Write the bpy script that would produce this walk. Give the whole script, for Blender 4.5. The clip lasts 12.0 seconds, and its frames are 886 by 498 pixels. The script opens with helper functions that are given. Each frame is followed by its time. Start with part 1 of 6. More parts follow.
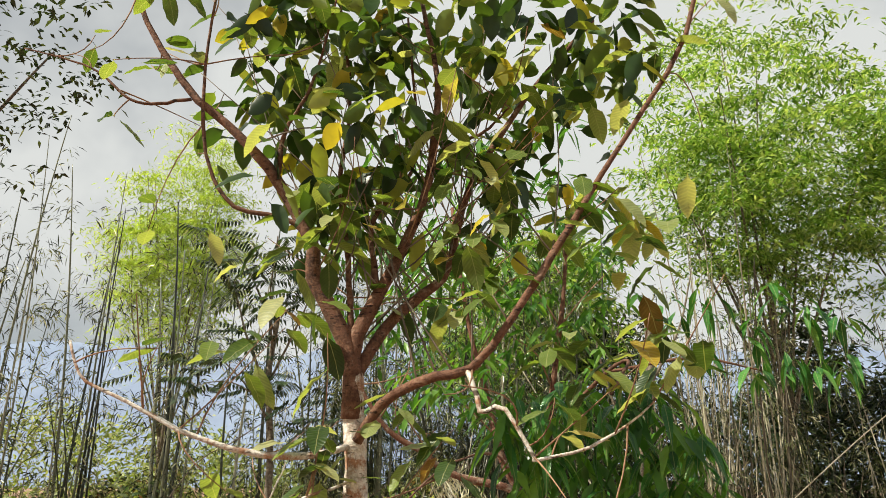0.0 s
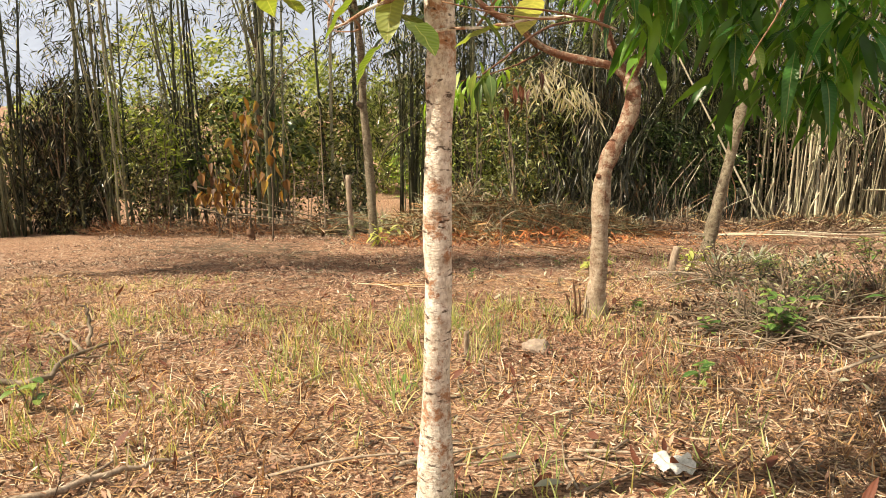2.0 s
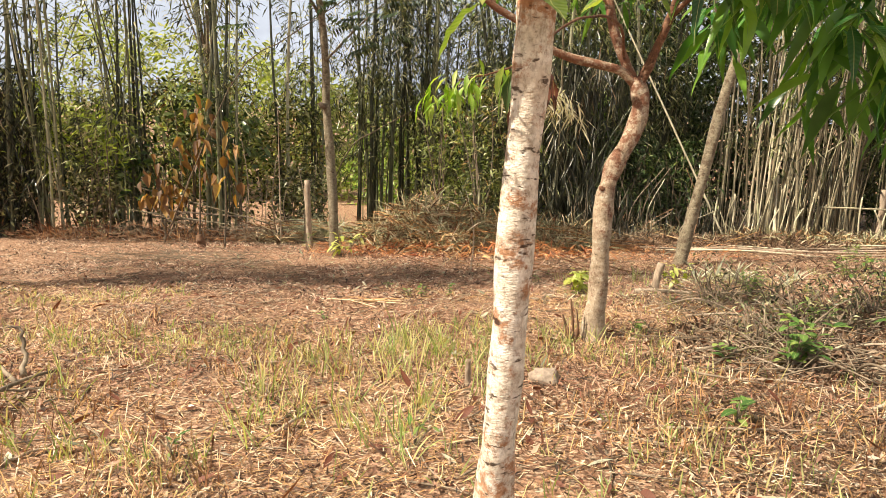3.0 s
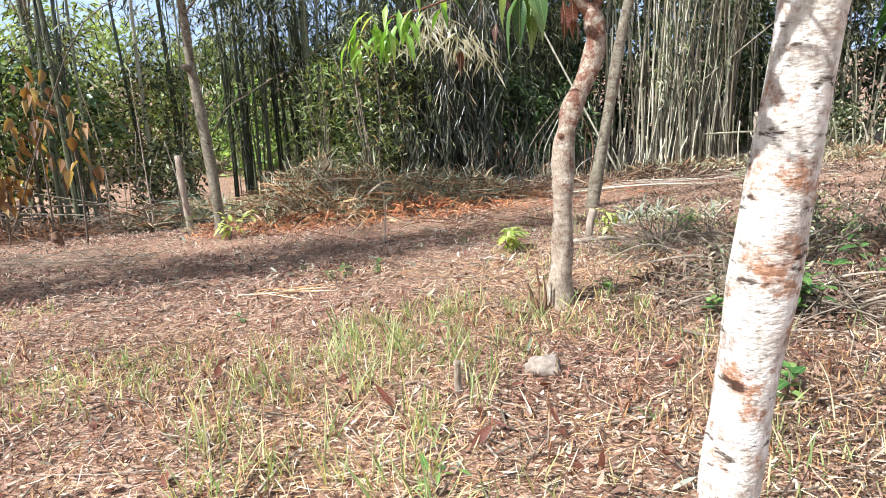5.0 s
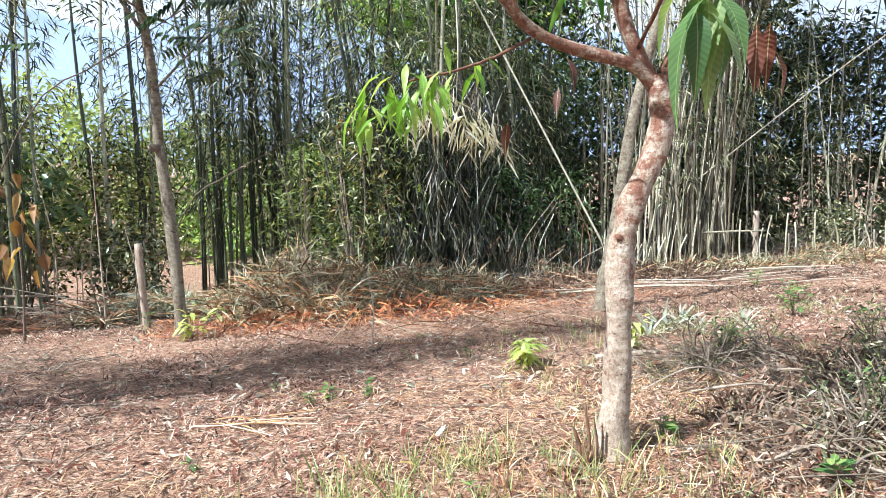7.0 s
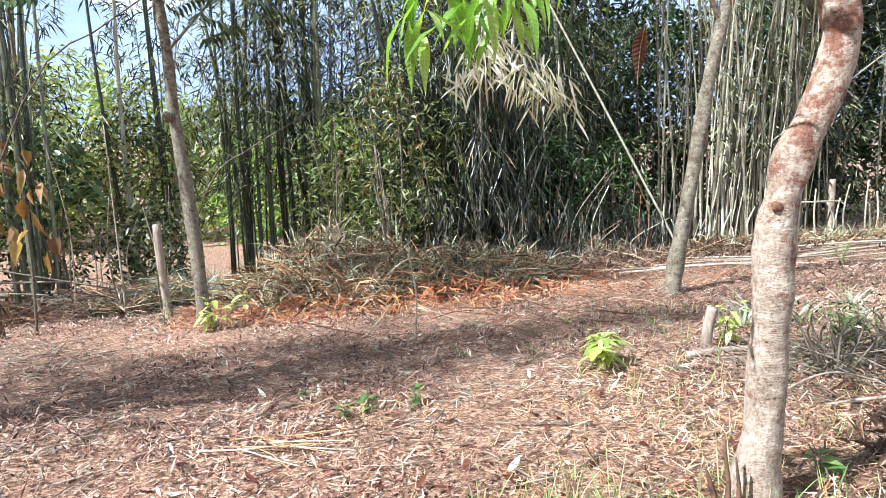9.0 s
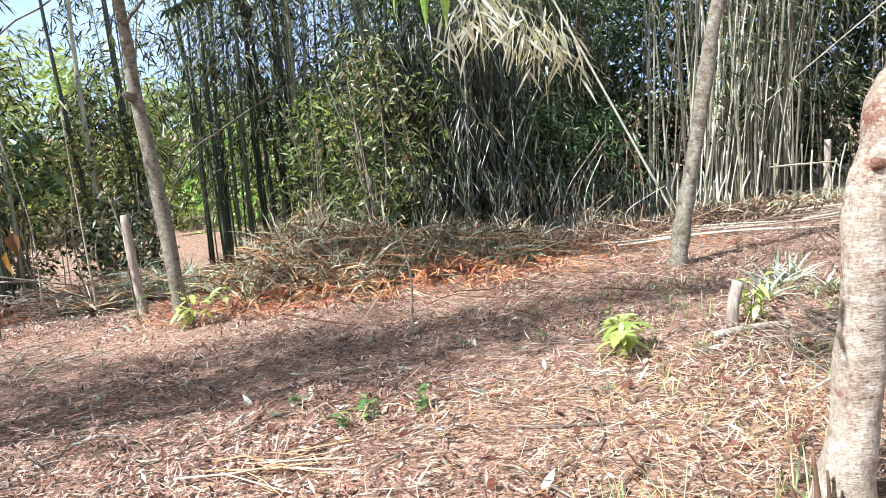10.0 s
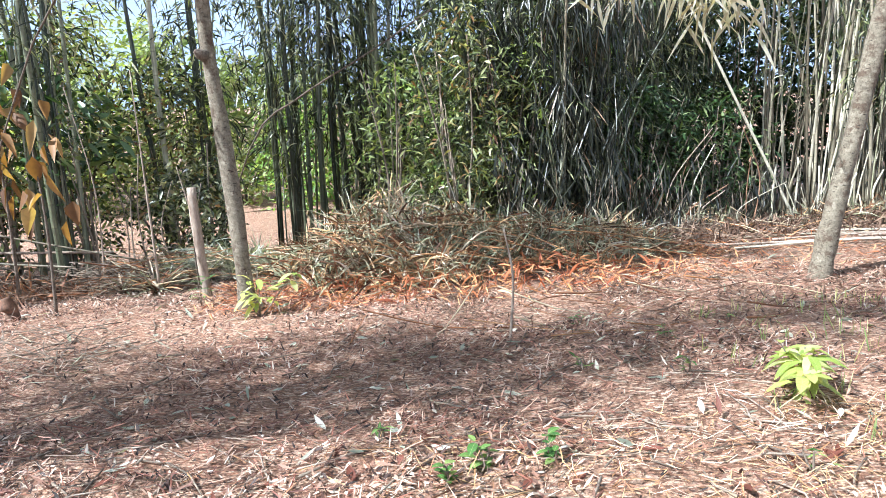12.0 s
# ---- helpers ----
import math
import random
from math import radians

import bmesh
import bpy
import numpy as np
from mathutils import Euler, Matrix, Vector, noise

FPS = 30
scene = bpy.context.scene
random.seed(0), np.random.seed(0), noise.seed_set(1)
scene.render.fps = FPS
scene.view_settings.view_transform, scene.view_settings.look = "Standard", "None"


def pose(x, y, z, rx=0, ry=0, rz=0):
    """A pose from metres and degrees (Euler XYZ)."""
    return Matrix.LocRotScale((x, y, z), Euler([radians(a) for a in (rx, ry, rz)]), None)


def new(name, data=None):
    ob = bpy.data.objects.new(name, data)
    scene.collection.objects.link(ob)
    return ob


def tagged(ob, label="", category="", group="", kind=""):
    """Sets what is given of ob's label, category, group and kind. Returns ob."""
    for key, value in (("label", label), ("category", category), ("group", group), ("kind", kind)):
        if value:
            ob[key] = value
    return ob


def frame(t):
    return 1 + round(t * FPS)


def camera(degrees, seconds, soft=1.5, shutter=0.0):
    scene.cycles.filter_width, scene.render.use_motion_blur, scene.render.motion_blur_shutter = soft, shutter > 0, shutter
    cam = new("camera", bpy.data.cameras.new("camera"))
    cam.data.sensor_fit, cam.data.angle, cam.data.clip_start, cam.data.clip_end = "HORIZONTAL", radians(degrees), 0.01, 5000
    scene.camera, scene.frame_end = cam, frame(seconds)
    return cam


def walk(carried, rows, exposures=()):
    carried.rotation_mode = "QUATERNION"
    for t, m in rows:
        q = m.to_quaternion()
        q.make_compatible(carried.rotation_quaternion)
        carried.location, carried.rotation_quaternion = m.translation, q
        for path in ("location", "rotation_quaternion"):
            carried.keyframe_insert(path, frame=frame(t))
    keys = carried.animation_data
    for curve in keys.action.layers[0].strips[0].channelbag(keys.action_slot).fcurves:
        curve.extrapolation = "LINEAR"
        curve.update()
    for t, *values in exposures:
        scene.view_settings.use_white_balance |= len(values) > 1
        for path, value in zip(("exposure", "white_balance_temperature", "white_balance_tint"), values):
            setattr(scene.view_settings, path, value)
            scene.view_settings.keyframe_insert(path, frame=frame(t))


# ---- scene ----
cam = camera(66.2, 12.0, soft=0.35)
METRES, EYE, TILT, LEAN, TURN = 6.5, 1.55, 19.0, 0.0, 0.0
ROWS = [
    (0.0, 0.0, 0.0, 0.0, -0.0, 0.0, -0.0),
    (0.5, -0.0084, 0.005, -0.0214, -0.95, -11.96, 0.1),
    (1.0, -0.0087, 0.0161, -0.0443, 0.49, -23.67, 1.49),
    (1.5, -0.0007, 0.0414, -0.0636, 6.6, -24.38, 1.36),
    (2.0, -0.0053, 0.0696, -0.0795, 7.12, -31.06, 2.54),
    (2.5, -0.037, 0.106, -0.0981, 5.54, -30.4, 0.22),
    (4.5, -0.1457, 0.238, -0.1524, -5.0, -32.74, 0.52),
    (5.0, -0.1563, 0.2718, -0.1667, -8.95, -34.12, -0.81),
    (5.5, -0.1586, 0.3228, -0.1844, -11.38, -29.83, -1.96),
    (6.0, -0.1652, 0.3602, -0.1997, -14.5, -32.33, -3.31),
    (6.5, -0.1797, 0.397, -0.213, -16.11, -29.1, -4.79),
    (7.0, -0.1727, 0.4419, -0.2366, -10.35, -26.56, -2.93),
    (9.0, -0.1716, 0.5913, -0.3108, -8.15, -28.58, -1.01),
    (9.5, -0.17, 0.6333, -0.33, -11.18, -29.01, -0.64),
    (10.0, -0.1795, 0.6693, -0.348, -10.71, -30.45, 0.35),
    (10.5, -0.1775, 0.7137, -0.3625, -5.07, -27.27, -1.01),
    (11.0, -0.1799, 0.7408, -0.3793, -1.36, -29.03, 1.27),
    (11.5, -0.2024, 0.7713, -0.4034, -4.01, -29.04, -1.09),
    (12.0, -0.2113, 0.8111, -0.418, -4.69, -31.58, 0.44),
]
EXPOSURES = [(0.0, 0.50, 6800, 4), (0.4, 0.46, 7200, 5), (1.0, 0.66, 8000, 7), (2.7, 0.88, 7900, 9), (4.3, 1.18, 5750, 9), (5.5, 1.04, 5500, 6), (6.5, 1.22, 5400, 6), (9.5, 1.32, 5300, 7), (12.0, 1.46, 5200, 7)]
walk(cam, [(t, pose(0, 0, EYE, TILT, LEAN, TURN) @ pose(METRES * x, METRES * y, METRES * z, 90 + pitch, roll, yaw))
           for t, x, y, z, yaw, pitch, roll in ROWS], EXPOSURES)

# ---- light ----
SUN_FROM = Vector((-0.92, -0.38, 1.12)).normalized()
sun_data = bpy.data.lights.new("sun", "SUN")
sun_data.energy, sun_data.angle, sun_data.color = 5.0, radians(0.6), (1.0, 0.93, 0.82)
sun = new("sun", sun_data)
sun.rotation_mode = "QUATERNION"
sun.rotation_quaternion = SUN_FROM.to_track_quat("Z", "Y")
world = bpy.data.worlds.new("sky")
scene.world = world
world.use_nodes = True
wn, wl = world.node_tree.nodes, world.node_tree.links
wn.clear()
sky = wn.new("ShaderNodeTexSky")
sky.sky_type, sky.sun_disc = "NISHITA", False
sky.sun_elevation, sky.sun_rotation = math.asin(SUN_FROM.z), math.atan2(SUN_FROM.x, SUN_FROM.y)
sky.dust_density = 1.5
coord = wn.new("ShaderNodeTexCoord")
cloud = wn.new("ShaderNodeTexNoise")
cloud.inputs["Scale"].default_value, cloud.inputs["Detail"].default_value = 1.6, 6
ramp = wn.new("ShaderNodeValToRGB")
ramp.color_ramp.elements[0].position, ramp.color_ramp.elements[1].position = 0.36, 0.56
gain = wn.new("ShaderNodeMix")
gain.data_type, gain.blend_type = "RGBA", "MIX"
gain.inputs[7].default_value = (13.0, 13.2, 13.8, 1)
back = wn.new("ShaderNodeBackground")
back.inputs["Strength"].default_value = 0.040
world_out = wn.new("ShaderNodeOutputWorld")
wl.new(coord.outputs["Generated"], cloud.inputs["Vector"])
wl.new(cloud.outputs["Fac"], ramp.inputs["Fac"])
wl.new(ramp.outputs["Color"], gain.inputs[0])
wl.new(sky.outputs["Color"], gain.inputs[6])
wl.new(gain.outputs[2], back.inputs["Color"])
wl.new(back.outputs[0], world_out.inputs[0])

# ---- materials ----
def node_material(name):
    m = bpy.data.materials.new(name)
    m.use_nodes = True
    nt = m.node_tree
    nt.nodes.clear()
    out = nt.nodes.new("ShaderNodeOutputMaterial")
    bsdf = nt.nodes.new("ShaderNodeBsdfPrincipled")
    nt.links.new(bsdf.outputs[0], out.inputs[0])
    return m, nt, bsdf, out


def ramp_node(nt, stops):
    r = nt.nodes.new("ShaderNodeValToRGB")
    el = r.color_ramp.elements
    while len(el) < len(stops):
        el.new(0.5)
    for e, (p, c) in zip(el, stops):
        e.position, e.color = p, (*c, 1)
    return r


def noise_node(nt, scale, detail=4, stretch=None, rough=0.55):
    n = nt.nodes.new("ShaderNodeTexNoise")
    n.inputs["Scale"].default_value, n.inputs["Detail"].default_value = scale, detail
    n.inputs["Roughness"].default_value = rough
    c = nt.nodes.new("ShaderNodeTexCoord")
    if stretch:
        mp = nt.nodes.new("ShaderNodeMapping")
        mp.inputs["Scale"].default_value = stretch
        nt.links.new(c.outputs["Object"], mp.inputs["Vector"])
        nt.links.new(mp.outputs[0], n.inputs["Vector"])
    else:
        nt.links.new(c.outputs["Object"], n.inputs["Vector"])
    return n


def mixed(nt, fac, a, b, mode="MIX"):
    x = nt.nodes.new("ShaderNodeMix")
    x.data_type, x.blend_type = "RGBA", mode
    for sock, v in ((x.inputs[0], fac), (x.inputs[6], a), (x.inputs[7], b)):
        if isinstance(v, (int, float)):
            sock.default_value = v
        elif isinstance(v, tuple):
            sock.default_value = (*v, 1)
        else:
            nt.links.new(v, sock)
    return x.outputs[2]


def bumped(nt, bsdf, height, strength, dist=0.01):
    b = nt.nodes.new("ShaderNodeBump")
    b.inputs["Strength"].default_value, b.inputs["Distance"].default_value = strength, dist
    nt.links.new(height, b.inputs["Height"])
    nt.links.new(b.outputs[0], bsdf.inputs["Normal"])


def arith(nt, op, a, b=None):
    n = nt.nodes.new("ShaderNodeMath")
    n.operation = op
    for sock, v in zip(n.inputs, (a, b)):
        if isinstance(v, (int, float)):
            sock.default_value = v
        elif v is not None:
            nt.links.new(v, sock)
    return n.outputs[0]


def veined(nt, bsdf, col):
    """A pale midrib and slanting side veins, with a little relief, on a leaf that lies along its own y."""
    xyz = nt.nodes.new("ShaderNodeSeparateXYZ")
    nt.links.new(nt.nodes.new("ShaderNodeTexCoord").outputs["Object"], xyz.inputs[0])
    side = arith(nt, "ABSOLUTE", xyz.outputs["X"])
    rib = arith(nt, "LESS_THAN", side, 0.0016)
    wave = arith(nt, "SINE", arith(nt, "MULTIPLY", arith(nt, "SUBTRACT", xyz.outputs["Y"], arith(nt, "MULTIPLY", side, 0.7)), 420.0))
    tone = ramp_node(nt, [(0.0, (0.91, 0.92, 0.90)), (0.8, (1.0, 1.0, 1.0)), (1.0, (1.12, 1.11, 1.08))])
    nt.links.new(arith(nt, "ADD", arith(nt, "MULTIPLY", wave, 0.5), 0.5), tone.inputs["Fac"])
    bumped(nt, bsdf, wave, 0.25, 0.002)
    col = mixed(nt, 1.0, col, tone.outputs["Color"], "MULTIPLY")
    return mixed(nt, rib, col, mixed(nt, 0.45, col, (0.5, 0.5, 0.25)))


def leaf_material(name, stops, through_light=0.35, rough=0.45, single=False):
    """Leaf skin: colour varies from leaf to leaf, with blotches, and lets light through."""
    m, nt, bsdf, out = node_material(name)
    if single:
        rnd = nt.nodes.new("ShaderNodeObjectInfo").outputs["Random"]
    else:
        rnd = nt.nodes.new("ShaderNodeNewGeometry").outputs["Random Per Island"]
    r = ramp_node(nt, stops)
    nt.links.new(rnd, r.inputs["Fac"])
    blot = noise_node(nt, 9.0, 3)
    shade = ramp_node(nt, [(0.3, (0.72, 0.72, 0.72)), (0.7, (1.12, 1.12, 1.05))])
    nt.links.new(blot.outputs["Fac"], shade.inputs["Fac"])
    col = mixed(nt, 1.0, r.outputs["Color"], shade.outputs["Color"], "MULTIPLY")
    if single:
        col = veined(nt, bsdf, col)
    nt.links.new(col, bsdf.inputs["Base Color"])
    bsdf.inputs["Roughness"].default_value = rough
    tr = nt.nodes.new("ShaderNodeBsdfTranslucent")
    lit = mixed(nt, 1.0, col, (1.5, 1.5, 0.55), "MULTIPLY")
    nt.links.new(lit, tr.inputs["Color"])
    mx = nt.nodes.new("ShaderNodeMixShader")
    mx.inputs[0].default_value = through_light
    nt.links.new(bsdf.outputs[0], mx.inputs[1])
    nt.links.new(tr.outputs[0], mx.inputs[2])
    nt.links.new(mx.outputs[0], out.inputs[0])
    return m


def bark_material(name, stops, patch, patch_at=0.6, scale=14, rough=0.9, scar_at=0.60, climb=0.0, middle=1.0):
    """Bark in horizontal bands, with blotches of a second colour and dark scars."""
    m, nt, bsdf, out = node_material(name)
    band = noise_node(nt, scale, 8, (1.0, 1.0, 1.5), 0.7)
    r = ramp_node(nt, stops)
    nt.links.new(band.outputs["Fac"], r.inputs["Fac"])
    big = noise_node(nt, 9.5, 8, (1.0, 1.0, 1.1), 0.78)
    edge = ramp_node(nt, [(patch_at - 0.05, (0, 0, 0)), (patch_at + 0.04, (1, 1, 1))])
    xyz = nt.nodes.new("ShaderNodeSeparateXYZ")
    nt.links.new(nt.nodes.new("ShaderNodeTexCoord").outputs["Object"], xyz.inputs[0])
    up = arith(nt, "MULTIPLY", arith(nt, "SUBTRACT", xyz.outputs["Z"], middle), climb)
    nt.links.new(arith(nt, "ADD", big.outputs["Fac"], up), edge.inputs["Fac"])
    col = mixed(nt, edge.outputs["Color"], r.outputs["Color"], patch)
    speck = noise_node(nt, 75, 6, (1.0, 1.0, 0.6), 0.7)
    grain = ramp_node(nt, [(0.36, (0.62, 0.58, 0.54)), (0.5, (1.0, 1.0, 1.0)), (0.66, (1.16, 1.16, 1.16))])
    nt.links.new(speck.outputs["Fac"], grain.inputs["Fac"])
    col = mixed(nt, 1.0, col, grain.outputs["Color"], "MULTIPLY")
    scar = noise_node(nt, 20, 4, (0.8, 0.8, 2.4), 0.6)
    dark = ramp_node(nt, [(scar_at, (1, 1, 1)), (scar_at + 0.06, (0.17, 0.14, 0.12))])
    nt.links.new(scar.outputs["Fac"], dark.inputs["Fac"])
    col = mixed(nt, 1.0, col, dark.outputs["Color"], "MULTIPLY")
    nt.links.new(col, bsdf.inputs["Base Color"])
    bsdf.inputs["Roughness"].default_value = rough
    fine = noise_node(nt, 60, 5, (1, 1, 2.0))
    bumped(nt, bsdf, fine.outputs["Fac"], 0.7, 0.008)
    return m


def culm_material(name, stops, rough=0.5):
    m, nt, bsdf, out = node_material(name)
    info = nt.nodes.new("ShaderNodeObjectInfo")
    r = ramp_node(nt, stops)
    nt.links.new(info.outputs["Random"], r.inputs["Fac"])
    streak = noise_node(nt, 8, 5, (6, 6, 0.5))
    sh = ramp_node(nt, [(0.3, (0.55, 0.55, 0.52)), (0.7, (1.2, 1.18, 1.1))])
    nt.links.new(streak.outputs["Fac"], sh.inputs["Fac"])
    col = mixed(nt, 1.0, r.outputs["Color"], sh.outputs["Color"], "MULTIPLY")
    ring = nt.nodes.new("ShaderNodeTexWave")
    ring.wave_type, ring.bands_direction, ring.wave_profile = "BANDS", "Z", "SAW"
    ring.inputs["Scale"].default_value, ring.inputs["Distortion"].default_value = 0.9, 0.0
    c = nt.nodes.new("ShaderNodeTexCoord")
    nt.links.new(c.outputs["Object"], ring.inputs["Vector"])
    rr = ramp_node(nt, [(0.0, (0.5, 0.48, 0.42)), (0.06, (1.25, 1.25, 1.2)), (0.16, (1, 1, 1))])
    nt.links.new(ring.outputs["Fac"], rr.inputs["Fac"])
    col = mixed(nt, 1.0, col, rr.outputs["Color"], "MULTIPLY")
    nt.links.new(col, bsdf.inputs["Base Color"])
    bsdf.inputs["Roughness"].default_value = rough
    return m


def plain_material(name, a, b, scale=12, rough=0.85, stretch=None, bump=0.4):
    m, nt, bsdf, out = node_material(name)
    n1, n2 = noise_node(nt, scale, 5, stretch), noise_node(nt, scale * 6, 4, stretch)
    r = ramp_node(nt, [(0.32, a), (0.68, b)])
    nt.links.new(n1.outputs["Fac"], r.inputs["Fac"])
    f = ramp_node(nt, [(0.3, (0.75, 0.75, 0.75)), (0.7, (1.15, 1.15, 1.15))])
    nt.links.new(n2.outputs["Fac"], f.inputs["Fac"])
    nt.links.new(mixed(nt, 1.0, r.outputs["Color"], f.outputs["Color"], "MULTIPLY"), bsdf.inputs["Base Color"])
    bsdf.inputs["Roughness"].default_value = rough
    if bump:
        bumped(nt, bsdf, n2.outputs["Fac"], bump, 0.006)
    return m


def straw_material(name, stops, rough=0.7):
    m, nt, bsdf, out = node_material(name)
    r = ramp_node(nt, stops)
    nt.links.new(nt.nodes.new("ShaderNodeNewGeometry").outputs["Random Per Island"], r.inputs["Fac"])
    n = noise_node(nt, 0.8, 3)
    sh = ramp_node(nt, [(0.35, (0.75, 0.68, 0.62)), (0.65, (1.1, 1.08, 1.05))])
    nt.links.new(n.outputs["Fac"], sh.inputs["Fac"])
    nt.links.new(mixed(nt, 1.0, r.outputs["Color"], sh.outputs["Color"], "MULTIPLY"), bsdf.inputs["Base Color"])
    bsdf.inputs["Roughness"].default_value = rough
    return m


def soil_material():
    m, nt, bsdf, out = node_material("red_soil")
    big, mid, fine = noise_node(nt, 0.55, 4), noise_node(nt, 5, 6), noise_node(nt, 55, 6)
    r = ramp_node(nt, [(0.3, (0.22, 0.088, 0.05)), (0.5, (0.45, 0.225, 0.135)), (0.7, (0.64, 0.40, 0.275))])
    nt.links.new(mid.outputs["Fac"], r.inputs["Fac"])
    sh = ramp_node(nt, [(0.35, (0.85, 0.85, 0.8)), (0.65, (1.15, 1.08, 1.0))])
    nt.links.new(big.outputs["Fac"], sh.inputs["Fac"])
    col = mixed(nt, 1.0, r.outputs["Color"], sh.outputs["Color"], "MULTIPLY")
    chips = noise_node(nt, 28, 5, None, 0.7)
    c = ramp_node(nt, [(0.42, (0.05, 0.025, 0.016)), (0.48, (0.34, 0.17, 0.095)), (0.55, (0.40, 0.23, 0.145)), (0.60, (0.56, 0.44, 0.32))])
    nt.links.new(chips.outputs["Fac"], c.inputs["Fac"])
    col = mixed(nt, 0.55, col, c.outputs["Color"])
    crumb = nt.nodes.new("ShaderNodeTexVoronoi")
    crumb.inputs["Scale"].default_value = 1.0
    place = nt.nodes.new("ShaderNodeMapping")
    place.inputs["Rotation"].default_value, place.inputs["Scale"].default_value = (0, 0, 0.6), (34, 70, 50)
    warp = noise_node(nt, 3.0, 3)
    bent = mixed(nt, 0.12, nt.nodes.new("ShaderNodeTexCoord").outputs["Object"], warp.outputs["Color"], "ADD")
    nt.links.new(bent, place.inputs["Vector"])
    nt.links.new(place.outputs[0], crumb.inputs["Vector"])
    pick = nt.nodes.new("ShaderNodeSeparateColor")
    nt.links.new(crumb.outputs["Color"], pick.inputs[0])
    bits = ramp_node(nt, [(0.0, (0.03, 0.016, 0.011)), (0.28, (0.09, 0.045, 0.03)), (0.5, (0.30, 0.155, 0.10)), (0.75, (0.48, 0.31, 0.215)), (1.0, (0.72, 0.60, 0.47))])
    nt.links.new(pick.outputs[0], bits.inputs["Fac"])
    col = mixed(nt, 0.55, col, bits.outputs["Color"])
    g = ramp_node(nt, [(0.35, (0.5, 0.48, 0.45)), (0.65, (1.3, 1.3, 1.3))])
    nt.links.new(fine.outputs["Fac"], g.inputs["Fac"])
    col = mixed(nt, 1.0, col, g.outputs["Color"], "MULTIPLY")
    nt.links.new(col, bsdf.inputs["Base Color"])
    bsdf.inputs["Roughness"].default_value = 0.95
    bumped(nt, bsdf, chips.outputs["Fac"], 1.0, 0.03)
    return m


SOIL = soil_material()
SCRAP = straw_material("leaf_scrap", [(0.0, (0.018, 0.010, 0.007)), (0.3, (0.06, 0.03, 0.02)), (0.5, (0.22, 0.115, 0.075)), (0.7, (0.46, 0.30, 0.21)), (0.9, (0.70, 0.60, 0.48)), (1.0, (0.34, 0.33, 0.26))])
# SCRAP again in darker tones: the shaded ground's shade is in the colour.
SHADE_SCRAP = straw_material("shade_darkened_scrap", [(0.0, (0.014, 0.009, 0.007)), (0.35, (0.05, 0.027, 0.02)), (0.55, (0.17, 0.085, 0.062)), (0.78, (0.36, 0.25, 0.19)), (0.92, (0.60, 0.53, 0.44)), (1.0, (0.76, 0.72, 0.64))])
BARK_PALE = bark_material("pale_blotched_bark", [(0.3, (0.34, 0.25, 0.19)), (0.45, (0.60, 0.54, 0.47)), (0.65, (0.82, 0.79, 0.74))], (0.36, 0.19, 0.11), 0.55, scar_at=0.59)
BARK_RED = bark_material("reddish_bark", [(0.3, (0.08, 0.032, 0.018)), (0.55, (0.18, 0.085, 0.05)), (0.75, (0.36, 0.25, 0.18))], (0.065, 0.03, 0.018), 0.57)
BARK_TAN = bark_material("tan_bark", [(0.3, (0.20, 0.14, 0.092)), (0.46, (0.33, 0.255, 0.19)), (0.58, (0.42, 0.345, 0.27)), (0.70, (0.60, 0.55, 0.48))], (0.18, 0.08, 0.05), 0.55, scar_at=0.66, climb=0.07, middle=1.3)
BARK_GREY = bark_material("grey_bark", [(0.3, (0.09, 0.072, 0.048)), (0.46, (0.18, 0.152, 0.108)), (0.6, (0.26, 0.225, 0.165)), (0.72, (0.42, 0.385, 0.31))], (0.10, 0.068, 0.044), 0.56, scar_at=0.62)
BARK_DARK = bark_material("dark_bark", [(0.3, (0.08, 0.06, 0.045)), (0.7, (0.2, 0.16, 0.12))], (0.12, 0.08, 0.06), 0.6)
TWIG = plain_material("grey_twig", (0.07, 0.05, 0.035), (0.34, 0.27, 0.20), 5)
TWIG_RED = plain_material("red_brown_twig", (0.16, 0.08, 0.045), (0.38, 0.22, 0.13), 8)
DEADWOOD = plain_material("weathered_wood", (0.20, 0.14, 0.10), (0.46, 0.38, 0.30), 10, stretch=(3, 3, 0.6))
ROTTEN = plain_material("rotten_wood", (0.05, 0.03, 0.02), (0.22, 0.11, 0.06), 14)
STONE = plain_material("pale_stone", (0.22, 0.165, 0.13), (0.42, 0.345, 0.285), 9)
CULM_GREEN = culm_material("green_culm", [(0.0, (0.024, 0.028, 0.018)), (0.4, (0.08, 0.09, 0.055)), (0.72, (0.20, 0.215, 0.145)), (1.0, (0.42, 0.42, 0.33))], 0.35)
CULM_PALE = culm_material("pale_culm", [(0.0, (0.05, 0.04, 0.028)), (0.3, (0.22, 0.19, 0.135)), (0.7, (0.48, 0.44, 0.345)), (0.9, (0.68, 0.63, 0.52)), (1.0, (0.36, 0.36, 0.24))], 0.45)
LEAF_BROAD = leaf_material("broad_leaf", [(0.0, (0.04, 0.075, 0.025)), (0.25, (0.09, 0.155, 0.04)), (0.5, (0.20, 0.28, 0.07)), (0.75, (0.36, 0.42, 0.16)), (0.92, (0.52, 0.54, 0.30)), (0.96, (0.55, 0.42, 0.06)), (1.0, (0.22, 0.11, 0.05))], 0.45, 0.35, True)
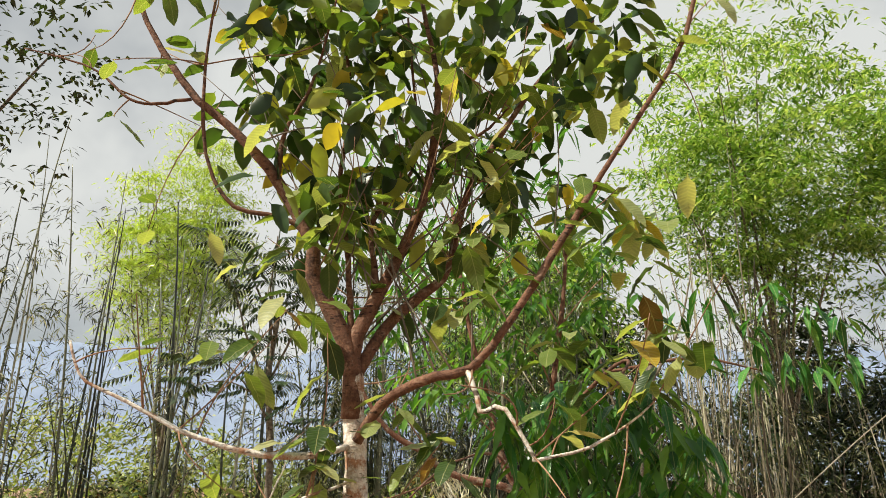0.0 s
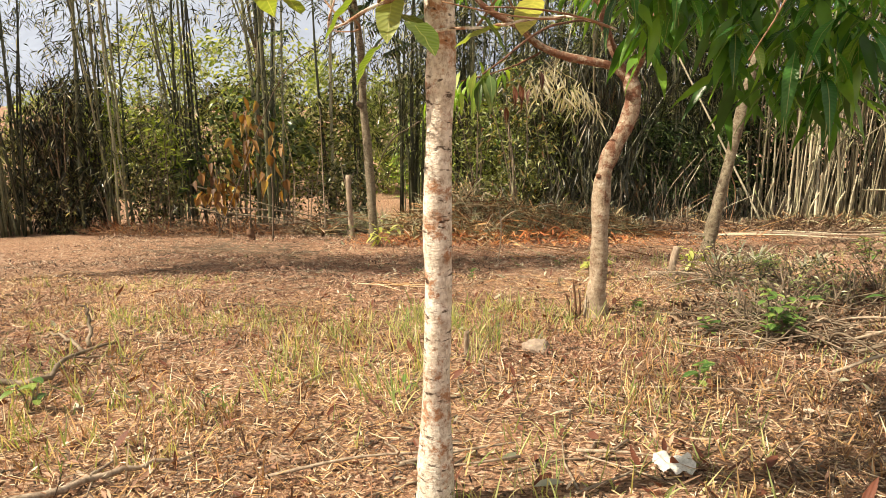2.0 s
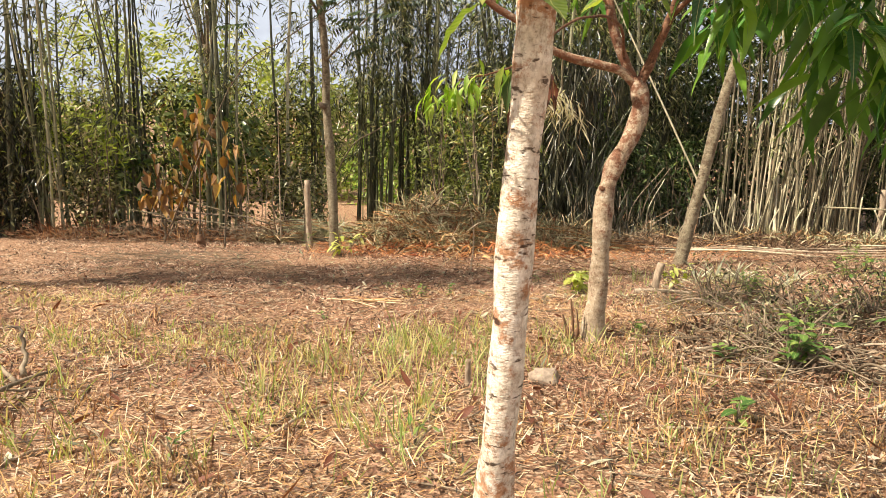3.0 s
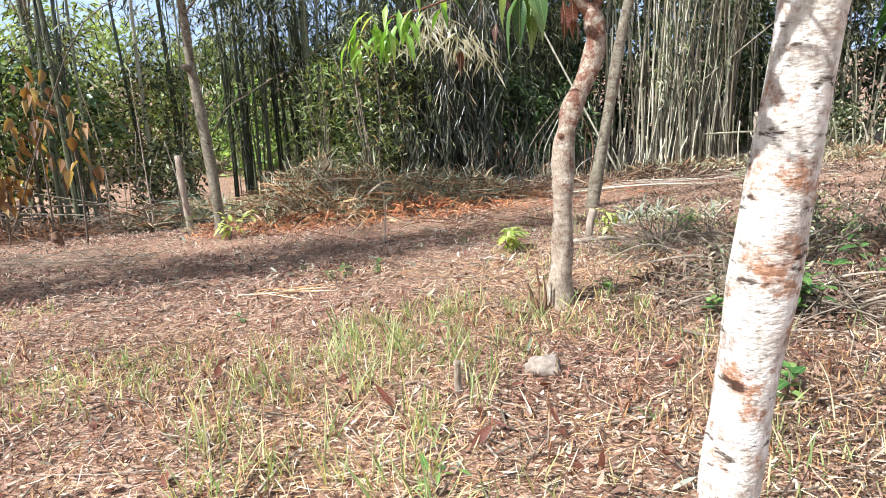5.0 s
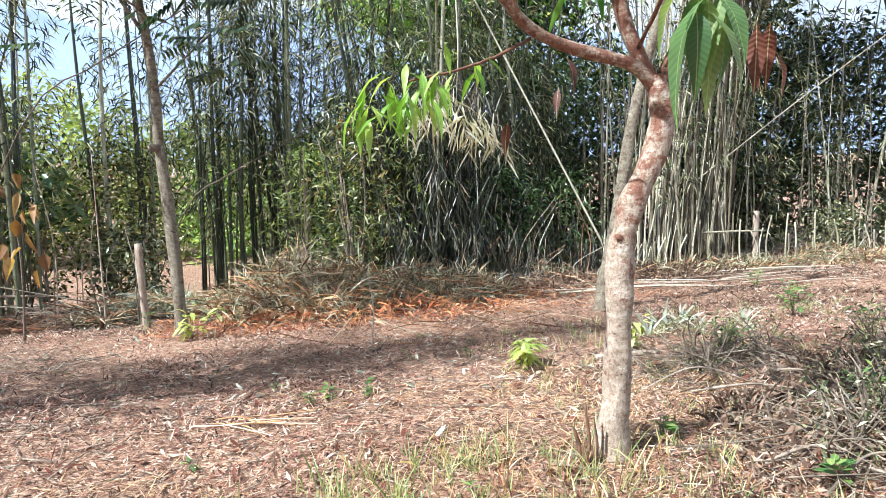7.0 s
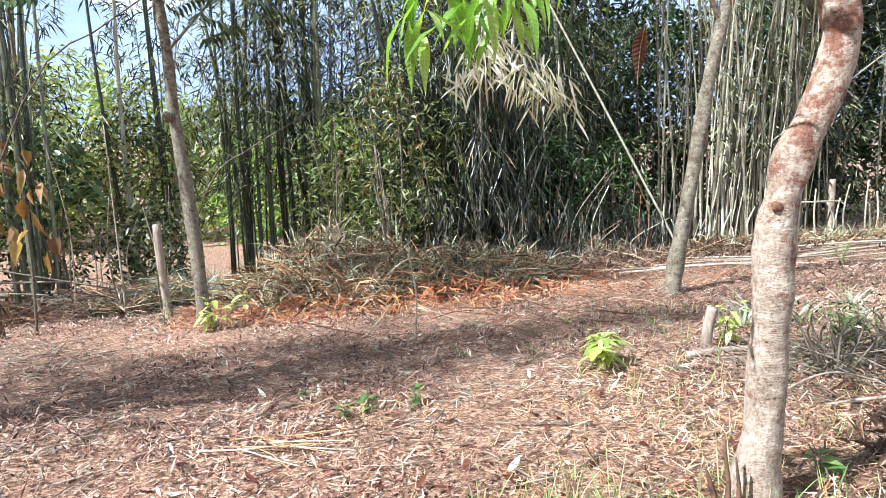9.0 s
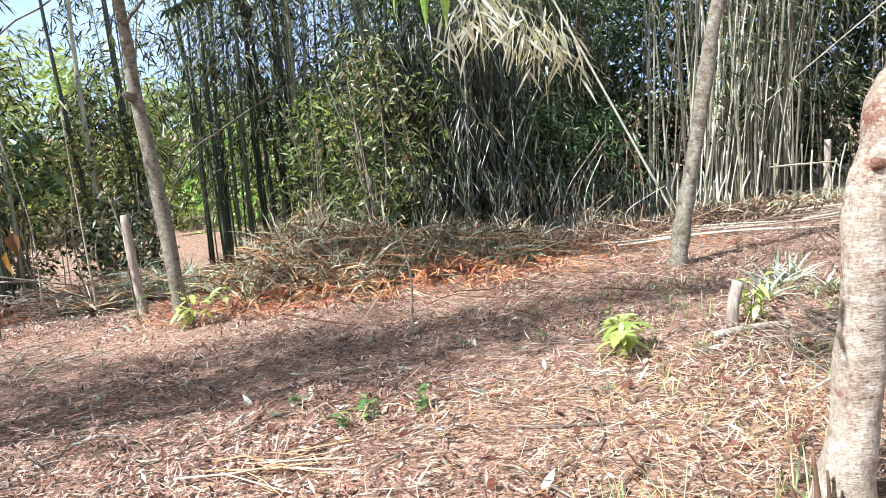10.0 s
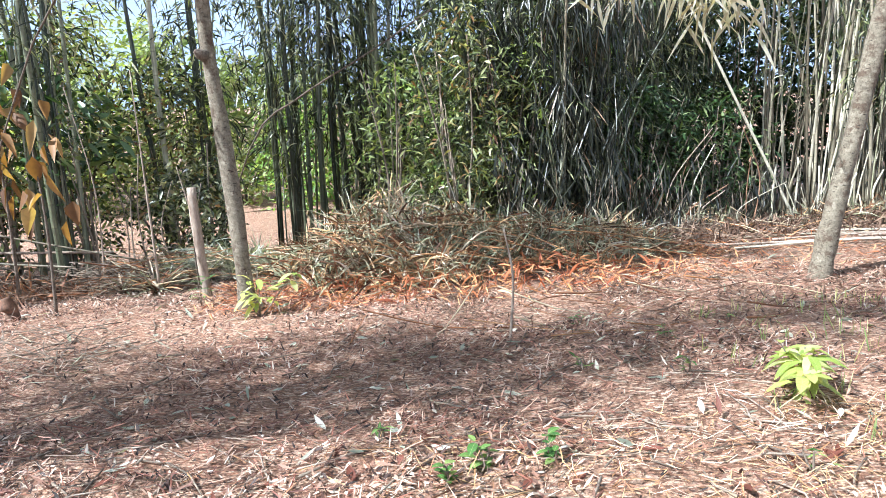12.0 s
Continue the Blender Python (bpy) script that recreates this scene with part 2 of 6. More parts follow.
LEAF_CROWN = leaf_material("crown_leaf", [(0.0, (0.02, 0.04, 0.015)), (0.4, (0.05, 0.105, 0.026)), (0.7, (0.14, 0.22, 0.045)), (0.9, (0.34, 0.37, 0.08)), (1.0, (0.56, 0.44, 0.06))], 0.45, 0.32)
LEAF_MANGO = leaf_material("mango_leaf", [(0.0, (0.03, 0.105, 0.03)), (0.5, (0.06, 0.22, 0.05)), (0.85, (0.12, 0.34, 0.075)), (1.0, (0.26, 0.42, 0.10))], 0.35, 0.28, True)
LEAF_CROWN_MANGO = leaf_material("mango_crown_leaf", [(0.0, (0.04, 0.12, 0.03)), (0.5, (0.09, 0.24, 0.05)), (1.0, (0.20, 0.38, 0.07))], 0.45, 0.32)
LEAF_SPRING = leaf_material("spring_leaf", [(0.0, (0.26, 0.36, 0.08)), (0.6, (0.40, 0.52, 0.13)), (1.0, (0.56, 0.64, 0.26))], 0.5, 0.5)
LEAF_WIDE = leaf_material("glossy_wide_leaf", [(0.0, (0.07, 0.14, 0.045)), (0.6, (0.15, 0.25, 0.09)), (1.0, (0.32, 0.40, 0.20))], 0.35, 0.42, True)
LEAF_LIME = leaf_material("young_mango_leaf", [(0.0, (0.14, 0.30, 0.04)), (0.6, (0.30, 0.48, 0.09)), (1.0, (0.46, 0.56, 0.18))], 0.45, 0.35, True)
LEAF_FRESH = leaf_material("fresh_lime_leaf", [(0.0, (0.34, 0.44, 0.09)), (0.5, (0.54, 0.60, 0.18)), (1.0, (0.74, 0.74, 0.40))], 0.4, 0.4, True)
PAPER = plain_material("dirty_white_plastic", (0.62, 0.60, 0.57), (0.84, 0.82, 0.79), 30, 0.4)
LEAF_MIXED = leaf_material("thicket_leaf", [(0.0, (0.018, 0.024, 0.012)), (0.35, (0.065, 0.085, 0.034)), (0.6, (0.21, 0.25, 0.10)), (0.82, (0.44, 0.44, 0.22)), (0.92, (0.32, 0.19, 0.08)), (1.0, (0.16, 0.07, 0.04))], 0.35, 0.32)
LEAF_MANGO_FAR = leaf_material("broad_sapling_leaf", [(0.0, (0.025, 0.055, 0.02)), (0.6, (0.085, 0.15, 0.055)), (1.0, (0.28, 0.34, 0.16))], 0.3, 0.3)
BRACKEN = straw_material("bracken", [(0.0, (0.04, 0.018, 0.012)), (0.4, (0.17, 0.065, 0.03)), (0.75, (0.36, 0.16, 0.065)), (1.0, (0.56, 0.38, 0.20))])
ROOTLET = straw_material("red_brown_stalk", [(0.0, (0.07, 0.025, 0.018)), (0.35, (0.25, 0.095, 0.06)), (0.7, (0.46, 0.24, 0.165)), (1.0, (0.68, 0.54, 0.43))])
LEAF_RUST = leaf_material("rust_leaf", [(0.0, (0.07, 0.022, 0.015)), (1.0, (0.20, 0.065, 0.04))], 0.2, 0.65, True)
LEAF_WEED = leaf_material("weed_leaf", [(0.0, (0.05, 0.13, 0.035)), (0.5, (0.13, 0.26, 0.065)), (1.0, (0.34, 0.44, 0.14))], 0.35, 0.4, True)
LEAF_BANANA = leaf_material("banana_leaf", [(0.0, (0.07, 0.22, 0.08)), (1.0, (0.14, 0.32, 0.10))], 0.35, 0.4, True)
# Darkest stops stand in for shade between culms, palest ones for glints.
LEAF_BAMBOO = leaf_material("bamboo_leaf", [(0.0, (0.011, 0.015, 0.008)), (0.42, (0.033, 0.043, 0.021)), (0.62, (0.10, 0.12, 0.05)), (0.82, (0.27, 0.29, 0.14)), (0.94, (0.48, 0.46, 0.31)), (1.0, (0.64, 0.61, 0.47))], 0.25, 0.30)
# Near-black lower stops put the grove's inner shade into the leaf colour.
LEAF_HANG = leaf_material("shade_dark_hanging_leaf", [(0.0, (0.007, 0.008, 0.005)), (0.5, (0.018, 0.020, 0.012)), (0.72, (0.042, 0.042, 0.027)), (0.88, (0.09, 0.083, 0.056)), (0.96, (0.26, 0.235, 0.18)), (1.0, (0.20, 0.09, 0.04))], 0.15, 0.4)
LEAF_DRY = leaf_material("bleached_dry_leaf", [(0.0, (0.44, 0.37, 0.28)), (0.5, (0.68, 0.63, 0.54)), (1.0, (0.82, 0.80, 0.75))], 0.3, 0.6)
LEAF_ORANGE = leaf_material("orange_dry_leaf", [(0.0, (0.10, 0.045, 0.02)), (0.5, (0.30, 0.15, 0.05)), (1.0, (0.60, 0.44, 0.20))], 0.3, 0.6)
LEAF_TREE = leaf_material("bright_tree_leaf", [(0.0, (0.08, 0.18, 0.04)), (0.5, (0.25, 0.41, 0.105)), (1.0, (0.56, 0.66, 0.30))], 0.45, 0.35)
LEAF_FEATHER = leaf_material("yellow_green_leaf", [(0.0, (0.15, 0.20, 0.07)), (0.6, (0.29, 0.35, 0.14)), (1.0, (0.48, 0.50, 0.28))], 0.45, 0.5)
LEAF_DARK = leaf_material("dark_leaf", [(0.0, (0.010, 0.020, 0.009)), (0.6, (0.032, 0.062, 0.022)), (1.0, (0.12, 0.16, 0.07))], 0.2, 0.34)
# Dark stops carry shade inside the shrubs; pale stops carry leaf glints.
LEAF_SHRUB = leaf_material("shrub_leaf", [(0.0, (0.016, 0.02, 0.011)), (0.35, (0.055, 0.07, 0.034)), (0.6, (0.17, 0.19, 0.095)), (0.82, (0.42, 0.42, 0.26)), (0.95, (0.62, 0.58, 0.43)), (1.0, (0.40, 0.22, 0.12))], 0.28, 0.28)
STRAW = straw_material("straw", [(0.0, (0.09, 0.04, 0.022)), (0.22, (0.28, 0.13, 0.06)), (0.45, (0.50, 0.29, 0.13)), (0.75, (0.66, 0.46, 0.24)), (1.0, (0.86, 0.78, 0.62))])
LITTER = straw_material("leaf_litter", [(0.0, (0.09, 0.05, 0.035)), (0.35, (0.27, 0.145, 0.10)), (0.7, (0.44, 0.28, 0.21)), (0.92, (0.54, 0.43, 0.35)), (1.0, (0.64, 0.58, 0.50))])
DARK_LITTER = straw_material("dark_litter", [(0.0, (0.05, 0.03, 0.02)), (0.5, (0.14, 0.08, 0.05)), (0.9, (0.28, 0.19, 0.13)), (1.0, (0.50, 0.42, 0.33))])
HEAP = straw_material("heap_straw", [(0.0, (0.05, 0.026, 0.014)), (0.18, (0.24, 0.10, 0.04)), (0.30, (0.09, 0.095, 0.045)), (0.5, (0.28, 0.30, 0.18)), (0.7, (0.50, 0.50, 0.35)), (0.85, (0.60, 0.36, 0.15)), (1.0, (0.78, 0.75, 0.64))])
CANE = straw_material("dry_cane", [(0.0, (0.10, 0.045, 0.022)), (0.3, (0.30, 0.13, 0.05)), (0.6, (0.46, 0.27, 0.12)), (0.85, (0.50, 0.42, 0.28)), (1.0, (0.20, 0.20, 0.14))])
RUSTY = straw_material("rusty_straw", [(0.0, (0.12, 0.03, 0.014)), (0.3, (0.40, 0.12, 0.045)), (0.6, (0.56, 0.23, 0.085)), (1.0, (0.70, 0.44, 0.22))])
GRASS = leaf_material("grass_blade", [(0.0, (0.17, 0.26, 0.08)), (0.35, (0.33, 0.40, 0.18)), (0.7, (0.52, 0.50, 0.28)), (1.0, (0.68, 0.58, 0.34))], 0.35, 0.55)
GREY_BLADE = leaf_material("grey_blade", [(0.0, (0.22, 0.24, 0.18)), (0.5, (0.42, 0.43, 0.36)), (1.0, (0.66, 0.64, 0.56))], 0.2, 0.6)


# Distance haze is painted in: a pale blue base colour with a faint glow.
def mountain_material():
    m, nt, bsdf, out = node_material("haze_tinted_hillside")
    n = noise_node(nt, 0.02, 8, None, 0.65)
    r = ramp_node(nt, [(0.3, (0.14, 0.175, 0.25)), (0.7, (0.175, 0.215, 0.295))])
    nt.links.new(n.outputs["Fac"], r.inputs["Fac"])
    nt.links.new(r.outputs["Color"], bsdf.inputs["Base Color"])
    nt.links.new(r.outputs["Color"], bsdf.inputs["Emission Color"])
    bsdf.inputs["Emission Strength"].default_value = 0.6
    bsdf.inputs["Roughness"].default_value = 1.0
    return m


HAZE = mountain_material()

# ---- mesh helpers ----
rng = np.random.default_rng(7)


def value_noise(x, y, seed=0):
    """Smooth 2D noise in 0..1 on a lattice of whole metres."""
    x, y = np.asarray(x, float), np.asarray(y, float)
    xi, yi = np.floor(x).astype(np.int64), np.floor(y).astype(np.int64)
    u, v = x - xi, y - yi
    u, v = u * u * (3 - 2 * u), v * v * (3 - 2 * v)

    def lattice(a, b):
        h = (a * 374761393 + b * 668265263 + seed * 974711) & 0x7FFFFFFF
        h = ((h ^ (h >> 13)) * 1274126177) & 0x7FFFFFFF
        return ((h ^ (h >> 16)) & 0xFFFF) / 65535.0
    return (lattice(xi, yi) * (1 - u) + lattice(xi + 1, yi) * u) * (1 - v) + (lattice(xi, yi + 1) * (1 - u) + lattice(xi + 1, yi + 1) * u) * v


def gh(x, y):
    """Height of the ground: a gentle slope that falls away ahead and levels out behind the bamboo."""
    x, y = np.asarray(x, float), np.asarray(y, float)
    far = np.where(y > 17, 17 + 7 * (1 - np.exp(-np.clip(y - 17, 0, 400) / 7)), np.where(y < -4, -4 - 6 * (1 - np.exp(-np.clip(-4 - y, 0, 400) / 6)), y))
    side = 14 * np.tanh(x / 14)
    bumps = 0.10 * (value_noise(x * 0.6, y * 0.6, 1) - 0.5) + 0.05 * (value_noise(x * 1.9, y * 1.9, 2) - 0.5) + 0.022 * (value_noise(x * 6, y * 6, 3) - 0.5)
    return -0.097 + 0.025 * side - 0.0973 * far + bumps


def mesh_np(name, V, F, mat, smooth=True):
    """A mesh from arrays of vertices and triangles."""
    me = bpy.data.meshes.new(name)
    V, F = np.ascontiguousarray(V, dtype=np.float32), np.ascontiguousarray(F, dtype=np.int32)
    me.vertices.add(len(V))
    me.vertices.foreach_set("co", V.ravel())
    me.loops.add(F.size)
    me.loops.foreach_set("vertex_index", F.ravel())
    me.polygons.add(len(F))
    me.polygons.foreach_set("loop_start", np.arange(0, F.size, 3, dtype=np.int32))
    me.polygons.foreach_set("loop_total", np.full(len(F), 3, dtype=np.int32))
    me.update(calc_edges=True)
    me.validate()
    me.polygons.foreach_set("use_smooth", np.full(len(me.polygons), smooth))
    me.materials.append(mat)
    return me


def joined(pieces):
    Vs, Fs, n = [], [], 0
    for V, F in pieces:
        Vs.append(V)
        Fs.append(F + n)
        n += len(V)
    return np.concatenate(Vs), np.concatenate(Fs)


def part(name, VF, mat, parent, label="", kind=""):
    """One mesh object under a thing or a part, in the thing's own coordinates."""
    ob = new(name, mesh_np(name, VF[0], VF[1], mat))
    ob.parent = parent
    return tagged(ob, label, kind=kind)


def thing(name, label, category, at=(0, 0, 0), group="", kind=""):
    ob = new(name)
    ob.empty_display_size = 0.1
    ob.location = at
    return tagged(ob, label, category, group, kind)


def solo(name, VF, mat, label, category, at=(0, 0, 0), group="", kind="", smooth=True):
    ob = new(name, mesh_np(name, VF[0], VF[1], mat, smooth))
    ob.location = at
    return tagged(ob, label, category, group, kind)


def smooth_path(pts, n):
    """A Catmull-Rom line of n points through the given ones."""
    P = np.array(pts, float)
    P = np.vstack([2 * P[0] - P[1], P, 2 * P[-1] - P[-2]])
    k = len(P) - 3
    out = []
    for s in np.linspace(0, k, n):
        i = min(int(s), k - 1)
        t = s - i
        a, b, c, d = P[i:i + 4]
        out.append(0.5 * (2 * b + (c - a) * t + (2 * a - 5 * b + 4 * c - d) * t * t + (3 * b - a - 3 * c + d) * t ** 3))
    return np.array(out)


def tube(path, radii, sides=8, rough=0.0, seed=0):
    """A closed tube along a line; rough makes the skin uneven."""
    P, n = np.asarray(path, float), len(path)
    R = np.broadcast_to(np.asarray(radii, float), (n,))
    T = np.gradient(P, axis=0)
    T /= np.linalg.norm(T, axis=1)[:, None] + 1e-9
    ref = np.array([0.31, 0.95, 0.05]) if abs(T[:, 2]).mean() > 0.6 else np.array([0.05, 0.1, 1.0])
    A = np.cross(T, ref)
    A /= np.linalg.norm(A, axis=1)[:, None] + 1e-9
    B = np.cross(T, A)
    ang = np.linspace(0, 2 * np.pi, sides, endpoint=False)
    Rr = R[:, None] * np.ones(sides)
    if rough:
        i, j = np.arange(n)[:, None], ang[None, :]
        Rr = Rr * (1 + rough * (value_noise(i * 0.35 + seed * 7.1, 3 + 1.4 * np.cos(j), 11) + value_noise(i * 0.35 + 40, 3 + 1.4 * np.sin(j) + seed, 12) - 1.0))
    V = P[:, None, :] + Rr[..., None] * (np.cos(ang)[None, :, None] * A[:, None, :] + np.sin(ang)[None, :, None] * B[:, None, :])
    V = np.vstack([V.reshape(-1, 3), P[:1], P[-1:]])
    i = np.arange(n - 1)[:, None] * sides
    j, j2 = np.arange(sides)[None, :], (np.arange(sides)[None, :] + 1) % sides
    a, b, c, d = i + j, i + j2, i + sides + j2, i + sides + j
    F = np.concatenate([np.stack([a, b, c], -1).reshape(-1, 3), np.stack([a, c, d], -1).reshape(-1, 3)])
    k = np.arange(sides)
    k2, m = (k + 1) % sides, n * sides
    caps = np.concatenate([np.stack([np.full(sides, m), k2, k], -1), np.stack([np.full(sides, m + 1), (n - 1) * sides + k, (n - 1) * sides + k2], -1)])
    return V, np.concatenate([F, caps])


def unit(a):
    return a / (np.linalg.norm(a, axis=-1, keepdims=True) + 1e-9)


def blades(P, D, U, L, W, droop=0.2, widths=(0.0, 1.0, 0.0), fold=0.12, wave=0.0, flat=False):
    """Many leaves as one set of arrays: from P along D, face towards U, hanging by droop, with the given width along the length."""
    P, D, U = np.asarray(P, float), unit(np.asarray(D, float)), np.asarray(U, float)
    N, K = len(P), len(widths)
    L, W = np.broadcast_to(np.asarray(L, float), (N,)), np.broadcast_to(np.asarray(W, float), (N,))
    droop = np.broadcast_to(np.asarray(droop, float), (N,))
    S = unit(np.cross(D, U))
    Q = np.cross(S, D)
    rows, index, count = [], [], 0
    for k, w in enumerate(widths):
        s = k / (K - 1)
        c = P + D * (L * s)[:, None]
        c = c - np.array([0, 0, 1.0]) * (droop * L * s * s)[:, None]
        if wave:
            c = c + Q * (wave * L * math.sin(k * 2.4))[:, None]
        if w == 0:
            rows.append(c[:, None, :])
            index.append((count,))
            count += 1
        else:
            half = (S * (W * w * 0.5)[:, None])
            lift = Q * (fold * W * w)[:, None]
            if flat:
                rows.append(np.stack([c - half, c + half], 1))
                index.append((count, count + 1))
                count += 2
                continue
            rows.append(np.stack([c - half + lift, c, c + half + lift], 1))
            index.append((count, count + 1, count + 2))
            count += 3
    V = np.concatenate(rows, 1)
    tris = []
    for a, b in zip(index[:-1], index[1:]):
        if len(a) == 1 and len(b) == 3:
            tris += [(a[0], b[1], b[0]), (a[0], b[2], b[1])]
        elif len(a) == 3 and len(b) == 3:
            tris += [(a[0], a[1], b[1]), (a[0], b[1], b[0]), (a[1], a[2], b[2]), (a[1], b[2], b[1])]
        elif len(a) == 2:
            tris += [(a[0], a[1], b[1]), (a[0], b[1], b[0])] if len(b) == 2 else [(a[0], a[1], b[0])]
        elif len(b) == 2:
            tris += [(a[0], b[1], b[0])]
        elif len(a) == 3:
            tris += [(a[0], a[1], b[0]), (a[1], a[2], b[0])]
    F = np.array(tris)[None] + (np.arange(N) * count)[:, None, None]
    return V.reshape(-1, 3), F.reshape(-1, 3)


def any_way(n, z_low=-1.0, z_high=1.0):
    a, z = rng.uniform(0, 2 * np.pi, n), rng.uniform(z_low, z_high, n)
    r = np.sqrt(np.clip(1 - z * z, 0, 1))
    return np.stack([r * np.cos(a), r * np.sin(a), z], -1)


# ---- the ground and the distance ----
def spread_axis(lo, hi, step, far, grow=1.22):
    core = list(np.arange(lo, hi + 1e-6, step))
    s, a, b = step, [], []
    v = lo
    while v > -far:
        s *= grow
        v -= s
        a.append(v)
    s, v = step, hi
    while v < far:
        s *= grow
        v += s
        b.append(v)
    return np.array(a[::-1] + core + b)


gx, gy = spread_axis(-10, 11, 0.10, 2500), spread_axis(0.5, 17, 0.10, 2500)
X, Y = np.meshgrid(gx, gy)
Zg = gh(X, Y)
nx = len(gx)
ii, jj = np.meshgrid(np.arange(nx - 1), np.arange(len(gy) - 1))
q = (jj * nx + ii).ravel()
solo("ground", (np.stack([X, Y, Zg], -1).reshape(-1, 3), np.concatenate([np.stack([q, q + 1, q + nx + 1], -1), np.stack([q, q + nx + 1, q + nx], -1)])),
     SOIL, "bare red-brown earth of a sloping clearing", "ground", kind="structure")

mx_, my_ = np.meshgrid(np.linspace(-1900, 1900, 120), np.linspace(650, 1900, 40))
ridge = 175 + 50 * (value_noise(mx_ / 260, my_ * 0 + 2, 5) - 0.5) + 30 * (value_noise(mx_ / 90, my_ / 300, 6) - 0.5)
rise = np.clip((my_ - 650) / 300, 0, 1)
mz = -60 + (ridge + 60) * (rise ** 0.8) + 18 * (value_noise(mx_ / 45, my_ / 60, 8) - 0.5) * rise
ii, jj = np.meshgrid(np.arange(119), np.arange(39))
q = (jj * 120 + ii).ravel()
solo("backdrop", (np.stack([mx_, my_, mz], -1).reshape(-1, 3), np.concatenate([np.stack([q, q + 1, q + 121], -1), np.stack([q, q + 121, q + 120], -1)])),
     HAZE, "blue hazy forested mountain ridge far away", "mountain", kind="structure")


# ---- leaves that can be told apart ----
def leaf_mesh(name, length, width, droop, mat, widths, fold=0.15, wave=0.0):
    V, F = blades([(0, 0, 0)], [(0, 1, 0)], [(0, 0, 1)], length, width, droop, widths, fold, wave)
    return mesh_np(name, V, F, mat)


BROAD_SHAPE = (0.03, 0.06, 0.5, 0.86, 0.97, 1.0, 0.92, 0.8, 0.5, 0.0)
LONG_SHAPE = (0.04, 0.3, 0.8, 1.0, 0.95, 0.7, 0.35, 0.0)
BROAD = [leaf_mesh("leaf", l, w, d, LEAF_BROAD, BROAD_SHAPE, f, v) for l, w, d, f, v in ((0.19, 0.085, 0.2, 0.10, 0.012), (0.22, 0.09, 0.35, 0.14, 0.018), (0.16, 0.075, 0.08, 0.06, 0.012), (0.20, 0.095, 0.45, -0.10, 0.014), (0.21, 0.08, 0.3, 0.2, 0.02))]
MANGO = [leaf_mesh("leaf", l, w, d, LEAF_MANGO, LONG_SHAPE, f, v) for l, w, d, f, v in ((0.24, 0.055, 0.4, 0.15, 0.012), (0.28, 0.06, 0.7, 0.2, 0.01), (0.20, 0.05, 0.25, 0.12, 0.012))]
LIME = [leaf_mesh("leaf", l, w, d, LEAF_LIME, LONG_SHAPE, f, v) for l, w, d, f, v in ((0.20, 0.045, 0.4, 0.15, 0.012), (0.24, 0.05, 0.6, 0.2, 0.012))]
WIDE = [leaf_mesh("leaf", l, w, d, LEAF_WIDE, LONG_SHAPE, f, 0.01) for l, w, d, f in ((0.23, 0.08, 0.5, 0.12), (0.26, 0.085, 0.8, 0.15))]
RUST = [leaf_mesh("leaf", 0.2, 0.055, 0.5, LEAF_RUST, LONG_SHAPE, 0.25, 0.012)]
WEED = [leaf_mesh("leaf", l, w, d, LEAF_WEED, BROAD_SHAPE, 0.12, 0.01) for l, w, d in ((0.11, 0.06, 0.25), (0.14, 0.07, 0.4), (0.08, 0.045, 0.15))]
WEED_LONG = [leaf_mesh("leaf", l, w, d, LEAF_WEED, LONG_SHAPE, 0.12, 0.01) for l, w, d in ((0.15, 0.035, 0.35), (0.12, 0.03, 0.2))]
FRESH_BIG = [leaf_mesh("leaf", l, w, d, LEAF_FRESH, BROAD_SHAPE, 0.10, 0.012) for l, w, d in ((0.19, 0.075, 0.55), (0.16, 0.065, 0.35), (0.22, 0.08, 0.8))]


def put_leaf(parent, meshes, at, way, face=(0, 0, 1), scale=1.0):
    """One leaf as a part, at a place of its thing, pointing along way."""
    d = Vector(way).normalized()
    s = d.cross(Vector(face))
    if s.length < 1e-3:
        s = d.cross(Vector((1, 0.2, 0)))
    s.normalize()
    n = s.cross(d)
    m = Matrix((s, d, n)).transposed().to_4x4()
    ob = new("leaf", meshes[int(rng.integers(len(meshes)))])
    ob.parent = parent
    ob.matrix_basis = Matrix.Translation(at) @ m @ Matrix.Diagonal((scale, scale, scale, 1))
    return ob


def whorl(parent, meshes, at, n, down=0.5, scale=1.0, spread=0.03):
    """A bunch of leaves round a twig's end."""
    a0 = rng.uniform(0, 6.28)
    for k in range(n):
        a = a0 + k * 2.4 + rng.normal(0, 0.25)
        z = -down + rng.uniform(-0.35, 0.45)
        way = (math.cos(a), math.sin(a), z)
        off = rng.normal(0, spread, 3)
        put_leaf(parent, meshes, (at[0] + off[0], at[1] + off[1], at[2] + off[2]), way, (0, 0, 1), scale * rng.uniform(0.75, 1.2))


def branch(parent, pts, r0, r1, mat, base, name="branch", sides=8, n=22, rough=0.25):
    P = smooth_path(np.array(pts, float) - np.array(base), n)
    wob = 0.006 * (rng.random((n, 3)) - 0.5)
    wob[0] = 0
    return P, part(name, tube(P + wob, np.linspace(r0, r1, n), sides, rough, int(rng.integers(50))), mat, parent)


def trunk_flare(P, r0, r1, flare):
    s = np.linspace(0, 1, len(P))
    return r0 + (r1 - r0) * s + flare * np.exp(-s * 14)


